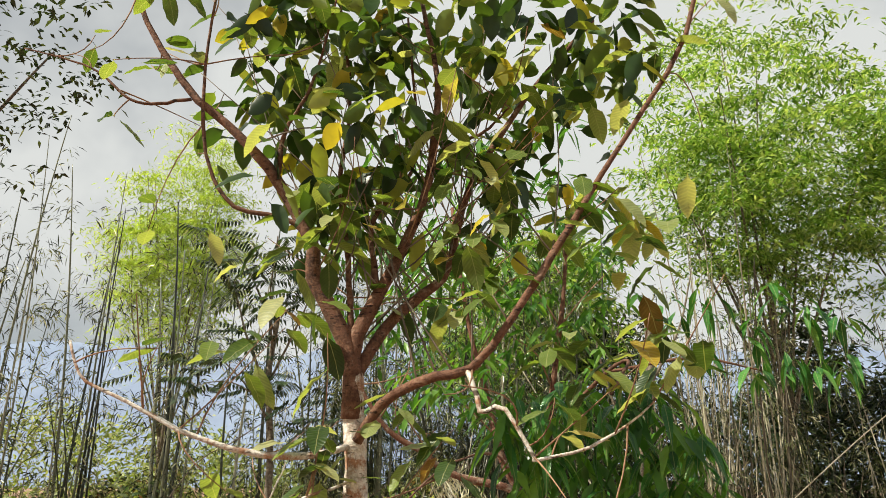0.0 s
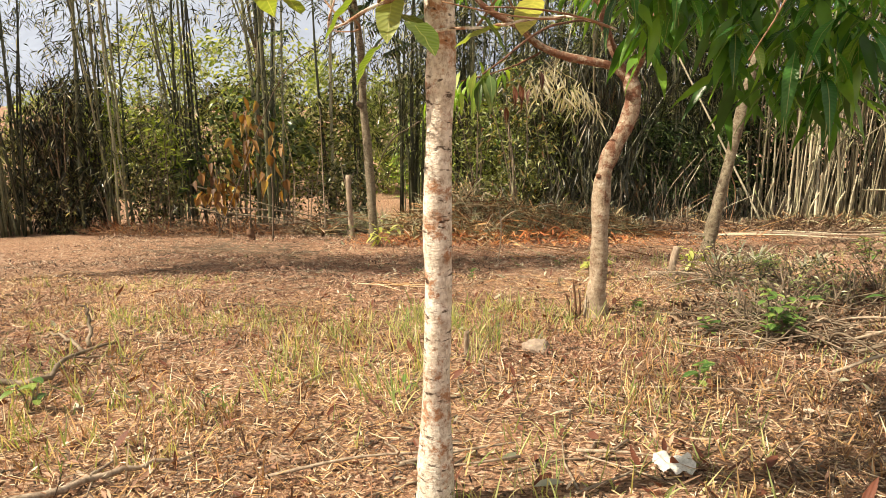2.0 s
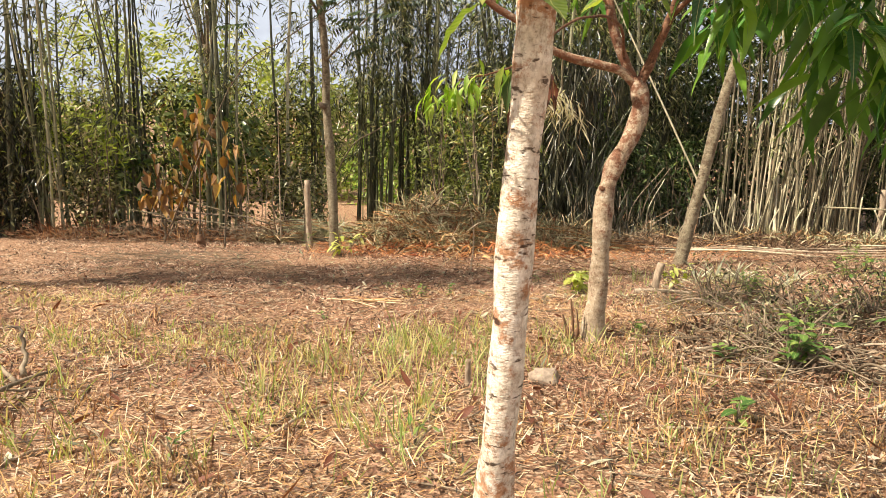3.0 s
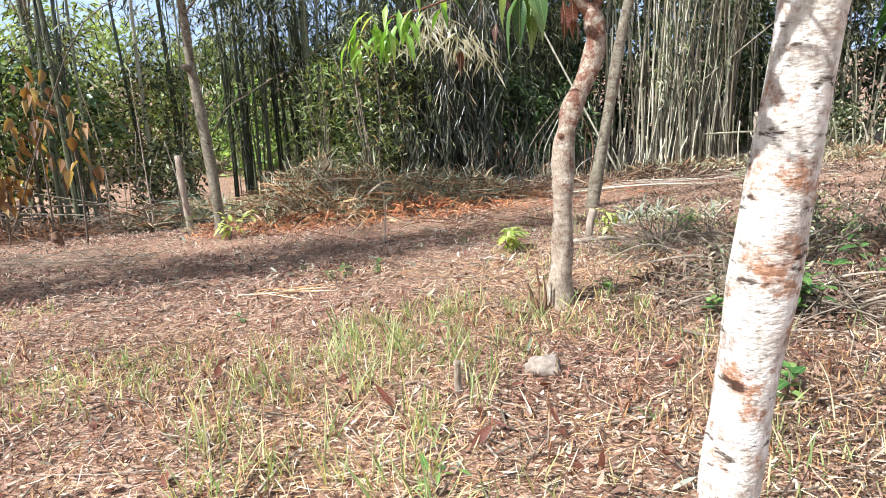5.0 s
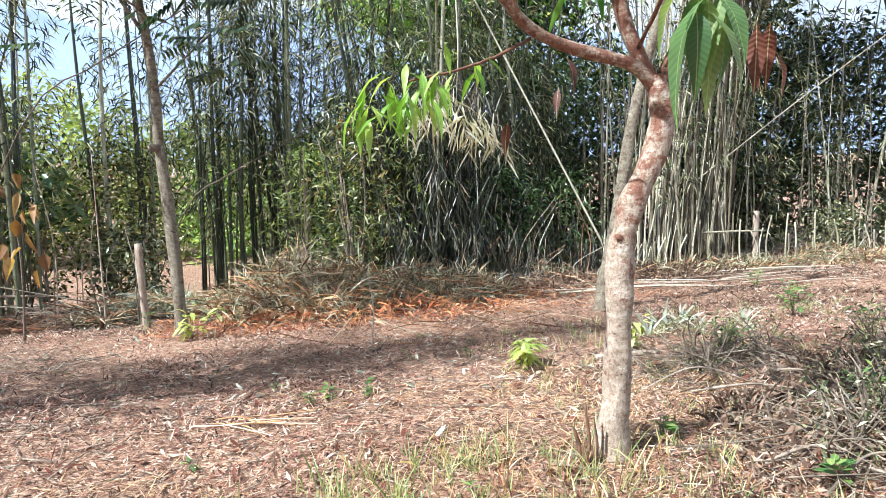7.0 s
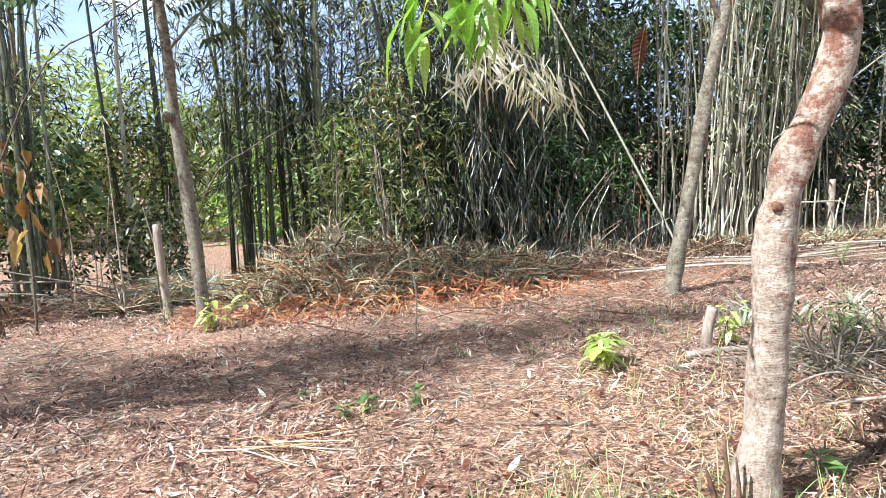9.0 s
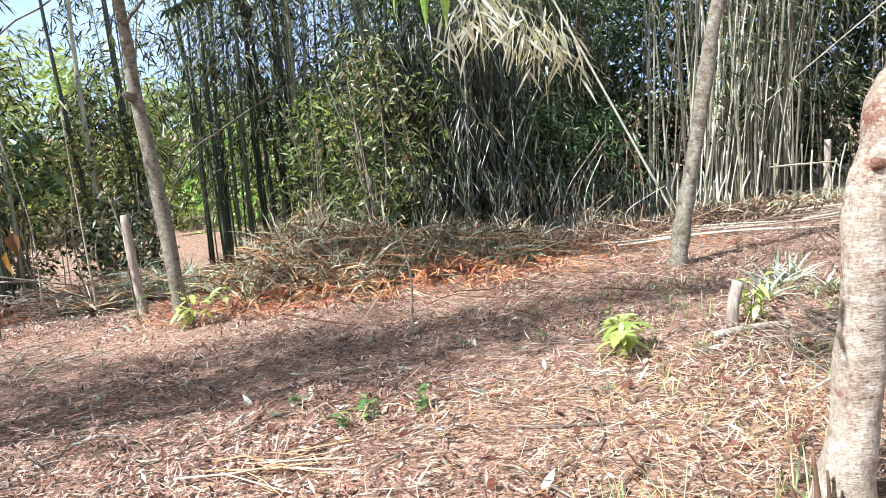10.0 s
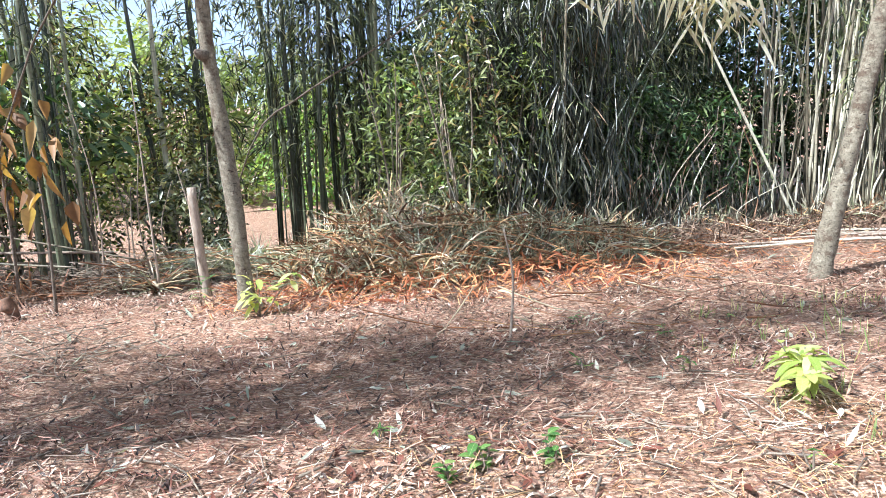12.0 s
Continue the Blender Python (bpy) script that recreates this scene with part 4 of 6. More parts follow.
def bamboo_clump(cx, cy, n, spread, key, leaves, label, low=0.25, tilt=0.06, short=0.0, hang=0, scale=1.0):
    base = Vector((cx, cy, float(gh(cx, cy))))
    t = thing("bamboo_clump", label, "bamboo", base, "bamboo along the clearing")
    pts = []
    for k in range(n):
        use_short = rng.random() < short
        kind = CULMS[key + "_short"] if use_short else CULMS[key]
        me, P = kind[int(rng.integers(len(kind)))]
        wide = rng.uniform(0.55, 1.15) * (0.72 if key == "pale" else 1.0)
        r, a = spread * math.sqrt(rng.random()), rng.uniform(0, 6.28)
        x, y = cx + r * math.cos(a) * 1.2, cy + r * math.sin(a) * 0.7
        ob = new("culm", me)
        ob.parent = t
        tx, ty = rng.normal(0, tilt), rng.normal(0, tilt)
        m = Matrix.Translation((x - cx, y - cy, float(gh(x, y)) - base.z - 0.05)) @ Euler((ty, tx + 0.05 * (x - cx), rng.uniform(0, 6.28))).to_matrix().to_4x4() @ Matrix.Diagonal((wide, wide, scale * rng.uniform(0.85, 1.15), 1))
        ob.matrix_basis = m
        if not use_short:
            pts.append(np.array([m @ Vector(p) for p in P]))
    if leaves:
        A = []
        for k in range(leaves // 9):
            line = pts[int(rng.integers(len(pts)))]
            u = low + (1 - low) * rng.random() ** 0.9
            p = line[min(len(line) - 1, int(u * len(line)))]
            out = any_way(1, -0.5, 0.4)[0]
            l = rng.uniform(0.2, 0.95)
            A.append((p + out * l - np.array((0, 0, 0.25 * l * l)), out))
        C = np.repeat(np.array([a for a, _ in A]), 9, 0) + rng.normal(0, 0.09, (len(A) * 9, 3))
        D = np.repeat(np.array([d for _, d in A]), 9, 0) * 0.7 + any_way(len(A) * 9, -1.0, 0.15)
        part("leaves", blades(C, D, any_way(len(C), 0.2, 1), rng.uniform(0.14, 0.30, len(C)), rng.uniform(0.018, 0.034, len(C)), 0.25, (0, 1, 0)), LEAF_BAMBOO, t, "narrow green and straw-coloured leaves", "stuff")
    if hang:
        m = hang // 14
        a, r = rng.uniform(0, 6.28, m), spread * np.sqrt(rng.uniform(0.2, 1.2, m))
        C = np.stack([r * np.cos(a) * 1.1, r * np.sin(a) * 0.8 - 0.2, rng.uniform(0.5, 4.2, m)], -1)
        hang = m * 14
        C = np.repeat(C, 14, 0) + rng.normal(0, 1, (hang, 3)) * np.array((0.07, 0.07, 0.22))
        D = np.stack([rng.normal(0, 0.28, hang), rng.normal(-0.1, 0.3, hang), rng.uniform(-1.4, -0.4, hang)], -1)
        part("hanging_leaves", blades(C, D, any_way(hang, -0.2, 0.6), rng.uniform(0.3, 0.85, hang), rng.uniform(0.016, 0.034, hang), 0.1, (0, 1, 0)), LEAF_HANG, t, "withered grey-green leaves that hang down, darkened for shade", "stuff")
    return t


DARK_LABEL, PALE_LABEL, HANG_LABEL = "clump of tall dark green bamboo culms with sparse leaves", "clump of pale straw-coloured bamboo culms", "dense bamboo clump with withered hanging leaves"
bamboo_clump(-12.4, 14.2, 44, 1.0, "green", 8100, DARK_LABEL, 0.12, 0.05)
bamboo_clump(-15.5, 14.0, 30, 1.0, "green", 6300, DARK_LABEL, 0.12, 0.05)
bamboo_clump(-9.6, 14.8, 18, 0.7, "green", 3600, DARK_LABEL, 0.2, 0.05)
bamboo_clump(-7.9, 15.2, 13, 0.4, "green", 2400, DARK_LABEL, 0.25, 0.035)
bamboo_clump(-5.9, 15.2, 11, 0.35, "green", 2000, DARK_LABEL, 0.3, 0.045)
bamboo_clump(-4.6, 17.0, 9, 0.6, "green", 2700, DARK_LABEL, 0.2, 0.05)
bamboo_clump(-2.7, 18.4, 34, 0.9, "green", 9000, DARK_LABEL, 0.3, 0.035)
bamboo_clump(-0.7, 18.6, 20, 1.0, "green", 14400, DARK_LABEL, 0.10, 0.07, 0.15)
bamboo_clump(1.0, 17.4, 44, 0.9, "green", 14400, HANG_LABEL, 0.05, 0.11, 0.45, 3000)
bamboo_clump(1.7, 16.7, 30, 0.7, "green", 0, HANG_LABEL, 0.1, 0.2, 1.0, 900)
bamboo_clump(3.4, 18.6, 40, 0.9, "green", 10800, HANG_LABEL, 0.06, 0.06, 0.3, 500)
bamboo_clump(6.1, 17.7, 58, 0.8, "pale", 2400, PALE_LABEL, 0.35, 0.08, 0.45)
bamboo_clump(7.5, 17.6, 88, 0.9, "pale", 2000, PALE_LABEL, 0.4, 0.08, 0.55)
bamboo_clump(9.4, 18.8, 26, 1.1, "pale", 4500, PALE_LABEL, 0.1, 0.07, 0.5)
bamboo_clump(12.0, 18.6, 20, 1.1, "pale", 4500, PALE_LABEL, 0.08, 0.08, 0.5)
bamboo_clump(15.0, 16.6, 28, 1.2, "pale", 5400, PALE_LABEL, 0.08, 0.08, 0.4)


# ---- shrubs and trees behind ----
def shrub(x, y, h, r, n, mat, leaf_l, leaf_w, label, stems=6, name="shrub", shape=(0, 1, 0), low=0.05, group="undergrowth shrubs", way=(-0.8, 0.6)):
    z = float(gh(x, y))
    t = thing(name, label, "shrub", (x, y, z), group)
    heads = []
    for k in range(stems):
        e = np.array((rng.normal(0, r * 0.55), rng.normal(0, r * 0.45), h * rng.uniform(0.6, 1.0)))
        Q = smooth_path([(rng.normal(0, 0.06), rng.normal(0, 0.06), -0.05), e * 0.5 + rng.normal(0, 0.07, 3), e], 8)
        part("stem", tube(Q, np.linspace(0.014, 0.004, 8) * (0.6 + h / 3), 5), TWIG, t)
        heads.append(Q)
    m = max(1, n // 8)
    u = rng.uniform(low, 1.0, m)
    a, rr = rng.uniform(0, 6.28, m), r * np.sqrt(rng.random(m)) * (0.55 + 0.45 * np.sin(np.pi * np.clip(u, 0.1, 0.95)))
    C = np.stack([rr * np.cos(a), rr * np.sin(a) * 0.85, u * h], -1) + 0.25 * r * np.stack([value_noise(a * 2, u * 5, 4), value_noise(a * 2, u * 5, 9), value_noise(a * 3, u * 4, 10)], -1)
    C = np.repeat(C, 8, 0) + rng.normal(0, leaf_l * 0.8, (m * 8, 3))
    part("leaves", blades(C, any_way(len(C), *way), any_way(len(C), 0.3, 1), leaf_l * rng.uniform(0.6, 1.3, len(C)), leaf_w * rng.uniform(0.7, 1.2, len(C)), 0.25, shape), mat, t, kind="stuff")
    return t


GREEN_SHRUB, BROWN_SHRUB = "tangled green shrub with small leaves", "half-dry brownish shrub with bare stems"
for x, y, h, r, n, mat, lab in ((-15.5, 16.4, 3.4, 1.4, 4200, LEAF_SHRUB, GREEN_SHRUB), (-13.2, 16.0, 2.2, 1.3, 3000, LEAF_SHRUB, GREEN_SHRUB), (-11.0, 15.8, 3.5, 1.1, 4200, LEAF_SHRUB, GREEN_SHRUB), (-9.0, 16.0, 2.9, 1.0, 3600, LEAF_SHRUB, GREEN_SHRUB),
                                 (-8.6, 14.9, 1.5, 0.8, 1700, LEAF_SHRUB, BROWN_SHRUB), (-7.2, 15.6, 3.3, 0.9, 2600, LEAF_MIXED, BROWN_SHRUB), (-6.4, 16.6, 3.7, 1.0, 3600, LEAF_MIXED, GREEN_SHRUB), (-10.6, 14.6, 1.3, 0.8, 1500, LEAF_SHRUB, BROWN_SHRUB),
                                 (-4.9, 16.8, 3.1, 0.9, 3200, LEAF_MIXED, GREEN_SHRUB), (-4.4, 15.7, 1.5, 0.7, 1400, LEAF_SHRUB, BROWN_SHRUB),
                                 (0.2, 17.0, 1.8, 0.8, 1500, LEAF_SHRUB, GREEN_SHRUB), (3.1, 17.4, 2.2, 0.9, 2400, LEAF_DARK, GREEN_SHRUB), (4.4, 19.6, 3.4, 1.1, 3000, LEAF_DARK, GREEN_SHRUB), (5.6, 19.6, 4.6, 1.2, 3200, LEAF_DARK, GREEN_SHRUB), (11.0, 17.4, 1.1, 0.8, 1100, LEAF_SHRUB, BROWN_SHRUB), (12.6, 16.4, 1.2, 0.9, 1200, LEAF_SHRUB, GREEN_SHRUB)):
    shrub(x, y, h, r, n, mat, 0.12, 0.05, lab)
for x, y, h, r, n, mat in ((-8.3, 15.1, 2.7, 0.55, 420, LEAF_SPRING), (-9.9, 15.3, 3.0, 0.6, 420, LEAF_SPRING), (-6.6, 15.3, 2.9, 0.6, 300, LEAF_MANGO_FAR), (-5.7, 15.6, 2.6, 0.5, 260, LEAF_MANGO_FAR), (-7.7, 15.2, 2.0, 0.5, 240, LEAF_MANGO_FAR)):
    shrub(x, y, h, r, n, mat, 0.22, 0.085 if mat is LEAF_MANGO_FAR else 0.05, "slender broad-leaved sapling in the thicket" if mat is LEAF_MANGO_FAR else "yellow-green leafy bamboo shoot in the thicket", 5, "sapling", (0, 0.8, 1, 0.6, 0), 0.45)
for x, y, h, r, n, mat in ((-0.4, 16.3, 3.6, 0.8, 1500, LEAF_MIXED), (0.5, 16.6, 3.2, 0.7, 900, LEAF_FEATHER), (2.7, 16.9, 2.4, 0.8, 1000, LEAF_MANGO_FAR), (4.2, 17.2, 2.2, 0.7, 800, LEAF_MANGO_FAR), (-1.4, 16.9, 3.0, 0.7, 900, LEAF_FEATHER)):
    shrub(x, y, h, r, n, mat, 0.17, 0.04, "leafy green bush in front of the bamboo grove", 7)
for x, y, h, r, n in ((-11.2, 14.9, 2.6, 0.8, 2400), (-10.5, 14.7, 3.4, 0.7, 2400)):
    shrub(x, y, h, r, n, LEAF_HANG, 0.26, 0.03, "dense bamboo shoots with hanging leaves, darkened for shade", 12, "bamboo_shoots", way=(-0.98, -0.5))
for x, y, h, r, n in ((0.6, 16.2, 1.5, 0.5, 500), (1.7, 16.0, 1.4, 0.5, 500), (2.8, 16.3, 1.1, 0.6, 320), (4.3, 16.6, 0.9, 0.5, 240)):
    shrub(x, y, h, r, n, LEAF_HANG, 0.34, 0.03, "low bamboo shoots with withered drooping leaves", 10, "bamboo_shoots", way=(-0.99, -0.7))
for x, y, h, r in ((-1.2, 23.0, 3.2, 1.3), (0.4, 20.4, 3.4, 1.2), (2.6, 20.2, 3.4, 1.0), (-3.8, 24.0, 2.8, 1.4)):
    shrub(x, y, h, r, 1800, LEAF_TREE, 0.2, 0.07, "sunlit green bush between bamboo clumps", 6)
# The very dark leaf colour here also carries deep shade behind the culms.
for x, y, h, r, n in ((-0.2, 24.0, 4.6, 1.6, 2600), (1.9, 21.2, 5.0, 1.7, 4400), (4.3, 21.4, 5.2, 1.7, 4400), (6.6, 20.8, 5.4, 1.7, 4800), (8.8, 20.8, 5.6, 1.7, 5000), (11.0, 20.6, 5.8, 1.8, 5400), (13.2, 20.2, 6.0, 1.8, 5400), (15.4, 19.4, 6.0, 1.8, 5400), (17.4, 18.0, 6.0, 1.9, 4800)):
    shrub(x, y, h, r, int(n * 0.75), LEAF_DARK, 0.26, 0.095, "tall dark green thicket behind the bamboo, deepened for shade", 7, group="thicket behind the bamboo")
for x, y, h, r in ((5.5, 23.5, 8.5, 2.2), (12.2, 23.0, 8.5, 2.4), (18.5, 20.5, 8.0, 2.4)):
    shrub(x, y, h, r, 5200, LEAF_DARK, 0.36, 0.13, "tall dark green thicket behind the bamboo, deepened for shade", 8, group="thicket behind the bamboo")
for x, y, h, r in ((-25, 26, 3.6, 2.6), (-21, 28, 3.8, 2.6), (-17.5, 27, 3.4, 2.4), (-14.3, 29, 6.2, 2.2), (-11.3, 27, 4.2, 2.0), (-8.6, 28.5, 5.2, 1.9), (-6.0, 27.5, 3.9, 2.0), (-3.3, 28.5, 3.8, 2.3), (-0.6, 28, 4.2, 2.4), (2.2, 28.5, 4.6, 2.4), (-19, 32, 7.4, 2.8), (-12.5, 33, 6.6, 2.6), (-6.5, 33, 4.6, 3.0)):
    shrub(x, y, h, r, 2400, LEAF_FEATHER, 0.30, 0.13, "bright yellow-green bush in the sun beyond the bamboo", 5, group="bushes beyond the bamboo")


def crown_tree(name, label, x, y, trunk_h, crown, n, mat, leaf_l, leaf_w, bark, clump=0.5, r0=0.16, limbs=9, shape=(0, 1, 0), droop=0.3, gaps=0.34, per=30):
    """A tree with a tapered trunk, limbs that reach into the crown, and leaves in clumps with gaps."""
    cx, cy, cz, rx, ry, rz = crown
    base = np.array((x, y, float(gh(x, y)) - 0.05))
    t = thing(name, label, "tree", base)
    P = smooth_path([(0, 0, 0), (0.1, 0, trunk_h * 0.5), ((cx - x) * 0.3, (cy - y) * 0.3, trunk_h)], 24)
    part("trunk", tube(P, trunk_flare(P, r0, r0 * 0.6, 0.05), 10, 0.2), bark, t)
    tips = []
    for k in range(limbs):
        d = any_way(1, -0.3, 1.0)[0] * np.array((rx, ry, rz)) * rng.uniform(0.55, 0.95)
        e = np.array((cx, cy, cz)) - base + d
        Q = smooth_path([P[-1 - int(rng.integers(0, 5))], P[-1] * 0.5 + e * 0.5 + rng.normal(0, 0.25, 3), e], 12)
        part("limb", tube(Q, np.linspace(r0 * 0.4, 0.012, 12), 6, 0.15), bark, t)
        tips += [Q[-1], Q[-3], Q[-5]]
    m = n // per
    d = any_way(m) * (rng.random(m) ** 0.4)[:, None] * np.array((rx, ry, rz))
    keep = value_noise(d[:, 0] * 0.7 + 20, d[:, 2] * 0.9 + d[:, 1] * 0.5 + 30, 21) > gaps
    C = np.concatenate([np.array((cx, cy, cz)) - base + d[keep], np.repeat(tips, 2, 0)])
    k = len(C)
    C = np.repeat(C, per, 0)
    o = rng.normal(0, 1, (len(C), 3)) * np.repeat(clump * rng.uniform(0.25, 0.6, k), per)[:, None] * np.array((1, 1, 0.18))
    o[:, 2] -= 0.35 * (o[:, 0] ** 2 + o[:, 1] ** 2) / clump
    C = C + o
    part("crown", blades(C, any_way(len(C), -0.55, 0.2), any_way(len(C), 0.7, 1), leaf_l * rng.uniform(0.6, 1.3, len(C)), leaf_w * rng.uniform(0.7, 1.2, len(C)), droop, shape), mat, t, kind="stuff")
    return t


crown_tree("shade_tree", "dark-leaved broad tree at the edge of the clearing", -9.6, 7.4, 3.6, (-8.3, 7.65, 7.2, 4.1, 1.25, 3.4), 8600, LEAF_DARK, 0.12, 0.055, BARK_DARK, 0.42, 0.16, 16, gaps=0.38, per=14)
crown_tree("feathery_tree", "tall light green tree with fine drooping foliage", 9.5, 19.6, 5.0, (9.6, 18.2, 11.2, 4.2, 3.0, 5.6), 31000, LEAF_TREE, 0.24, 0.075, BARK_GREY, 1.0, 0.15, 11, gaps=0.44, per=80)
crown_tree("feathery_tree", "tall light green tree with fine drooping foliage", 14.6, 19.6, 5.0, (14.4, 18.0, 10.6, 3.2, 3.0, 5.8), 21000, LEAF_TREE, 0.24, 0.075, BARK_GREY, 1.0, 0.14, 9, gaps=0.44, per=80)
crown_tree("yellow_green_tree", "slender tree with yellow-green feathery foliage", -9.6, 24.0, 5.5, (-9.9, 24.0, 10.2, 2.5, 1.6, 5.0), 18000, LEAF_SPRING, 0.26, 0.05, BARK_GREY, 1.2, 0.08, 16, gaps=0.36, per=90)
crown_tree("background_tree", "leafy green tree behind the bamboo", 3.2, 24.0, 4.0, (3.0, 24.0, 7.0, 4.0, 2.2, 4.2), 18000, LEAF_TREE, 0.30, 0.10, BARK_GREY, 1.4, 0.15, 14, gaps=0.36, per=100)


# ---- posts, poles, stumps, stone ----
def stick(name, label, category, pts, r0, r1, mat, sides=8, rough=0.15, group=""):
    base = np.array(pts[0], float)
    P = smooth_path(np.array(pts, float) - base, 14)
    return solo(name, tube(P, np.linspace(r0, r1, 14), sides, rough, int(rng.integers(60))), mat, label, category, base, group)


def on_ground(x, y, up=0.0):
    return (x, y, float(gh(x, y)) + up)


stick("fence_post", "weathered upright wooden post beside a slender tree", "post", [on_ground(-3.65, 13.8, -0.1), (-3.68, 13.8, -0.9), (-3.7, 13.8, -0.22)], 0.06, 0.052, DEADWOOD, 10, 0.2)
stick("short_post", "short pale cut post in bare soil", "post", [on_ground(1.76, 9.38, -0.05), (1.77, 9.38, -0.8), (1.81, 9.38, -0.60)], 0.05, 0.046, DEADWOOD, 10, 0.2)
stick("bamboo_pole", "long pale bamboo pole that leans in the grove", "pole", [(5.1, 16.15, -1.62), (4.04, 16.2, 0.28), (3.03, 16.2, 2.06), (1.7, 16.2, 4.4)], 0.024, 0.014, CULM_PALE)
stick("bamboo_pole", "long slanting pale bamboo pole", "pole", [(6.0, 18.04, -0.92), (7.5, 17.25, 0.52), (9.3, 16.3, 2.27), (11.4, 15.2, 4.2), (13.4, 14.2, 6.1)], 0.016, 0.010, CULM_PALE)
b = np.array(on_ground(0.37, 6.72, -0.05))
solo("dead_stump", joined([tube(smooth_path(np.array([(dx, dy, 0), (dx * 1.2 + 0.01, dy, h * 0.5), (dx * 1.5 - 0.02, dy, h)]), 9), np.linspace(r, r * 0.25, 9), 6, 0.8, k) for k, (dx, dy, h, r) in enumerate(((0, 0, 0.42, 0.024), (-0.04, 0.02, 0.28, 0.02), (0.035, -0.01, 0.34, 0.016), (-0.015, -0.03, 0.18, 0.026)))]),
     ROTTEN, "dark splintered rotten stump beside a mango trunk", "stump", b)
stick("leaning_cane", "thin dark bamboo cane leaning across the gap", "pole", [on_ground(-6.6, 13.9, -0.05), (-5.0, 13.6, 1.55), (-4.0, 13.5, 2.3), (-3.0, 13.5, 2.95), (-1.9, 13.6, 3.7)], 0.012, 0.007, BARK_DARK)
stick("leaning_cane", "thin dark bamboo cane leaning across the thicket", "pole", [on_ground(-4.3, 16.6, -0.05), (-3.2, 15.0, 0.2), (-2.4, 13.9, 0.75), (-1.55, 13.4, 1.2), (-0.9, 13.3, 1.6)], 0.013, 0.008, BARK_DARK)
stick("dead_stump", "dark charred broken stump", "stump", [on_ground(-5.45, 13.0, -0.05), (-5.45, 13.0, -1.35), (-5.5, 13.0, -1.2)], 0.09, 0.05, ROTTEN, 8, 0.6)
stick("cut_stem", "short cut sapling stem in the dry grass", "stump", [on_ground(-0.49, 5.33, -0.04), (-0.49, 5.33, -0.44)], 0.022, 0.02, DEADWOOD, 8, 0.3)
stick("fallen_branch", "grey fallen stick beside a short post", "branch", [on_ground(1.45, 9.1, 0.03), on_ground(1.8, 9.15, 0.05), on_ground(2.15, 9.2, 0.03)], 0.03, 0.024, DEADWOOD)


def forked_branch(label, mat, lines):
    """A fallen branch: one crooked limb with side twigs, each given as ground points with their lift."""
    x, y, h = lines[0][0][0]
    base = np.array(on_ground(x, y))
    t = thing("fallen_branch", label, "branch", base)
    for k, (pts, r) in enumerate(lines):
        P = smooth_path(np.array([on_ground(px, py, pz) for px, py, pz in pts]) - base, 14)
        P[1:-1] += rng.normal(0, 0.008, (12, 3))
        part("limb" if k == 0 else "twig", tube(P, np.linspace(r, r * 0.35, 14), 7, 0.3, k), mat, t)


forked_branch("crooked grey forked branch fallen on dry grass", TWIG, (
    (((-3.75, 4.0, 0.03), (-3.35, 4.15, 0.05), (-3.02, 4.18, 0.06), (-3.12, 4.5, 0.10), (-3.22, 4.85, 0.09), (-3.15, 5.15, 0.05)), 0.026),
    (((-3.22, 4.85, 0.09), (-3.42, 5.0, 0.12), (-3.75, 5.25, 0.10), (-3.95, 5.35, 0.04)), 0.016),
    (((-3.24, 4.95, 0.09), (-3.33, 5.1, 0.22), (-3.38, 5.15, 0.34), (-3.46, 5.15, 0.36)), 0.017),
    (((-3.05, 4.25, 0.06), (-3.2, 4.6, 0.05), (-3.5, 4.75, 0.04)), 0.010),
    (((-3.18, 4.7, 0.09), (-3.0, 4.85, 0.05), (-2.8, 4.9, 0.03)), 0.008)))
forked_branch("pale grey dead branch lying in dry grass", DEADWOOD, (
    (((-2.3, 2.75, 0.03), (-2.05, 2.97, 0.05), (-1.82, 3.25, 0.05), (-1.65, 3.42, 0.03)), 0.022),
    (((-1.95, 3.1, 0.05), (-1.98, 3.3, 0.06), (-2.1, 3.5, 0.03)), 0.009)))
for x, y, a, l in ((-1.2, 3.25, 0.35, 0.8), (-0.6, 3.35, 0.55, 0.6), (-1.5, 4.4, 1.2, 0.5), (0.2, 3.6, -0.1, 0.5), (0.6, 4.6, 0.05, 0.9), (-2.2, 5.6, 0.2, 0.8), (1.3, 5.6, -0.4, 0.7)):
    stick("fallen_stick", "thin pale dead stick on dry straw", "stick", [on_ground(x, y, 0.03), on_ground(x + l * 0.5 * math.cos(a), y + l * 0.5 * math.sin(a), 0.05), on_ground(x + l * math.cos(a), y + l * math.sin(a), 0.03)], 0.009, 0.005, DEADWOOD, group="sticks on the straw")


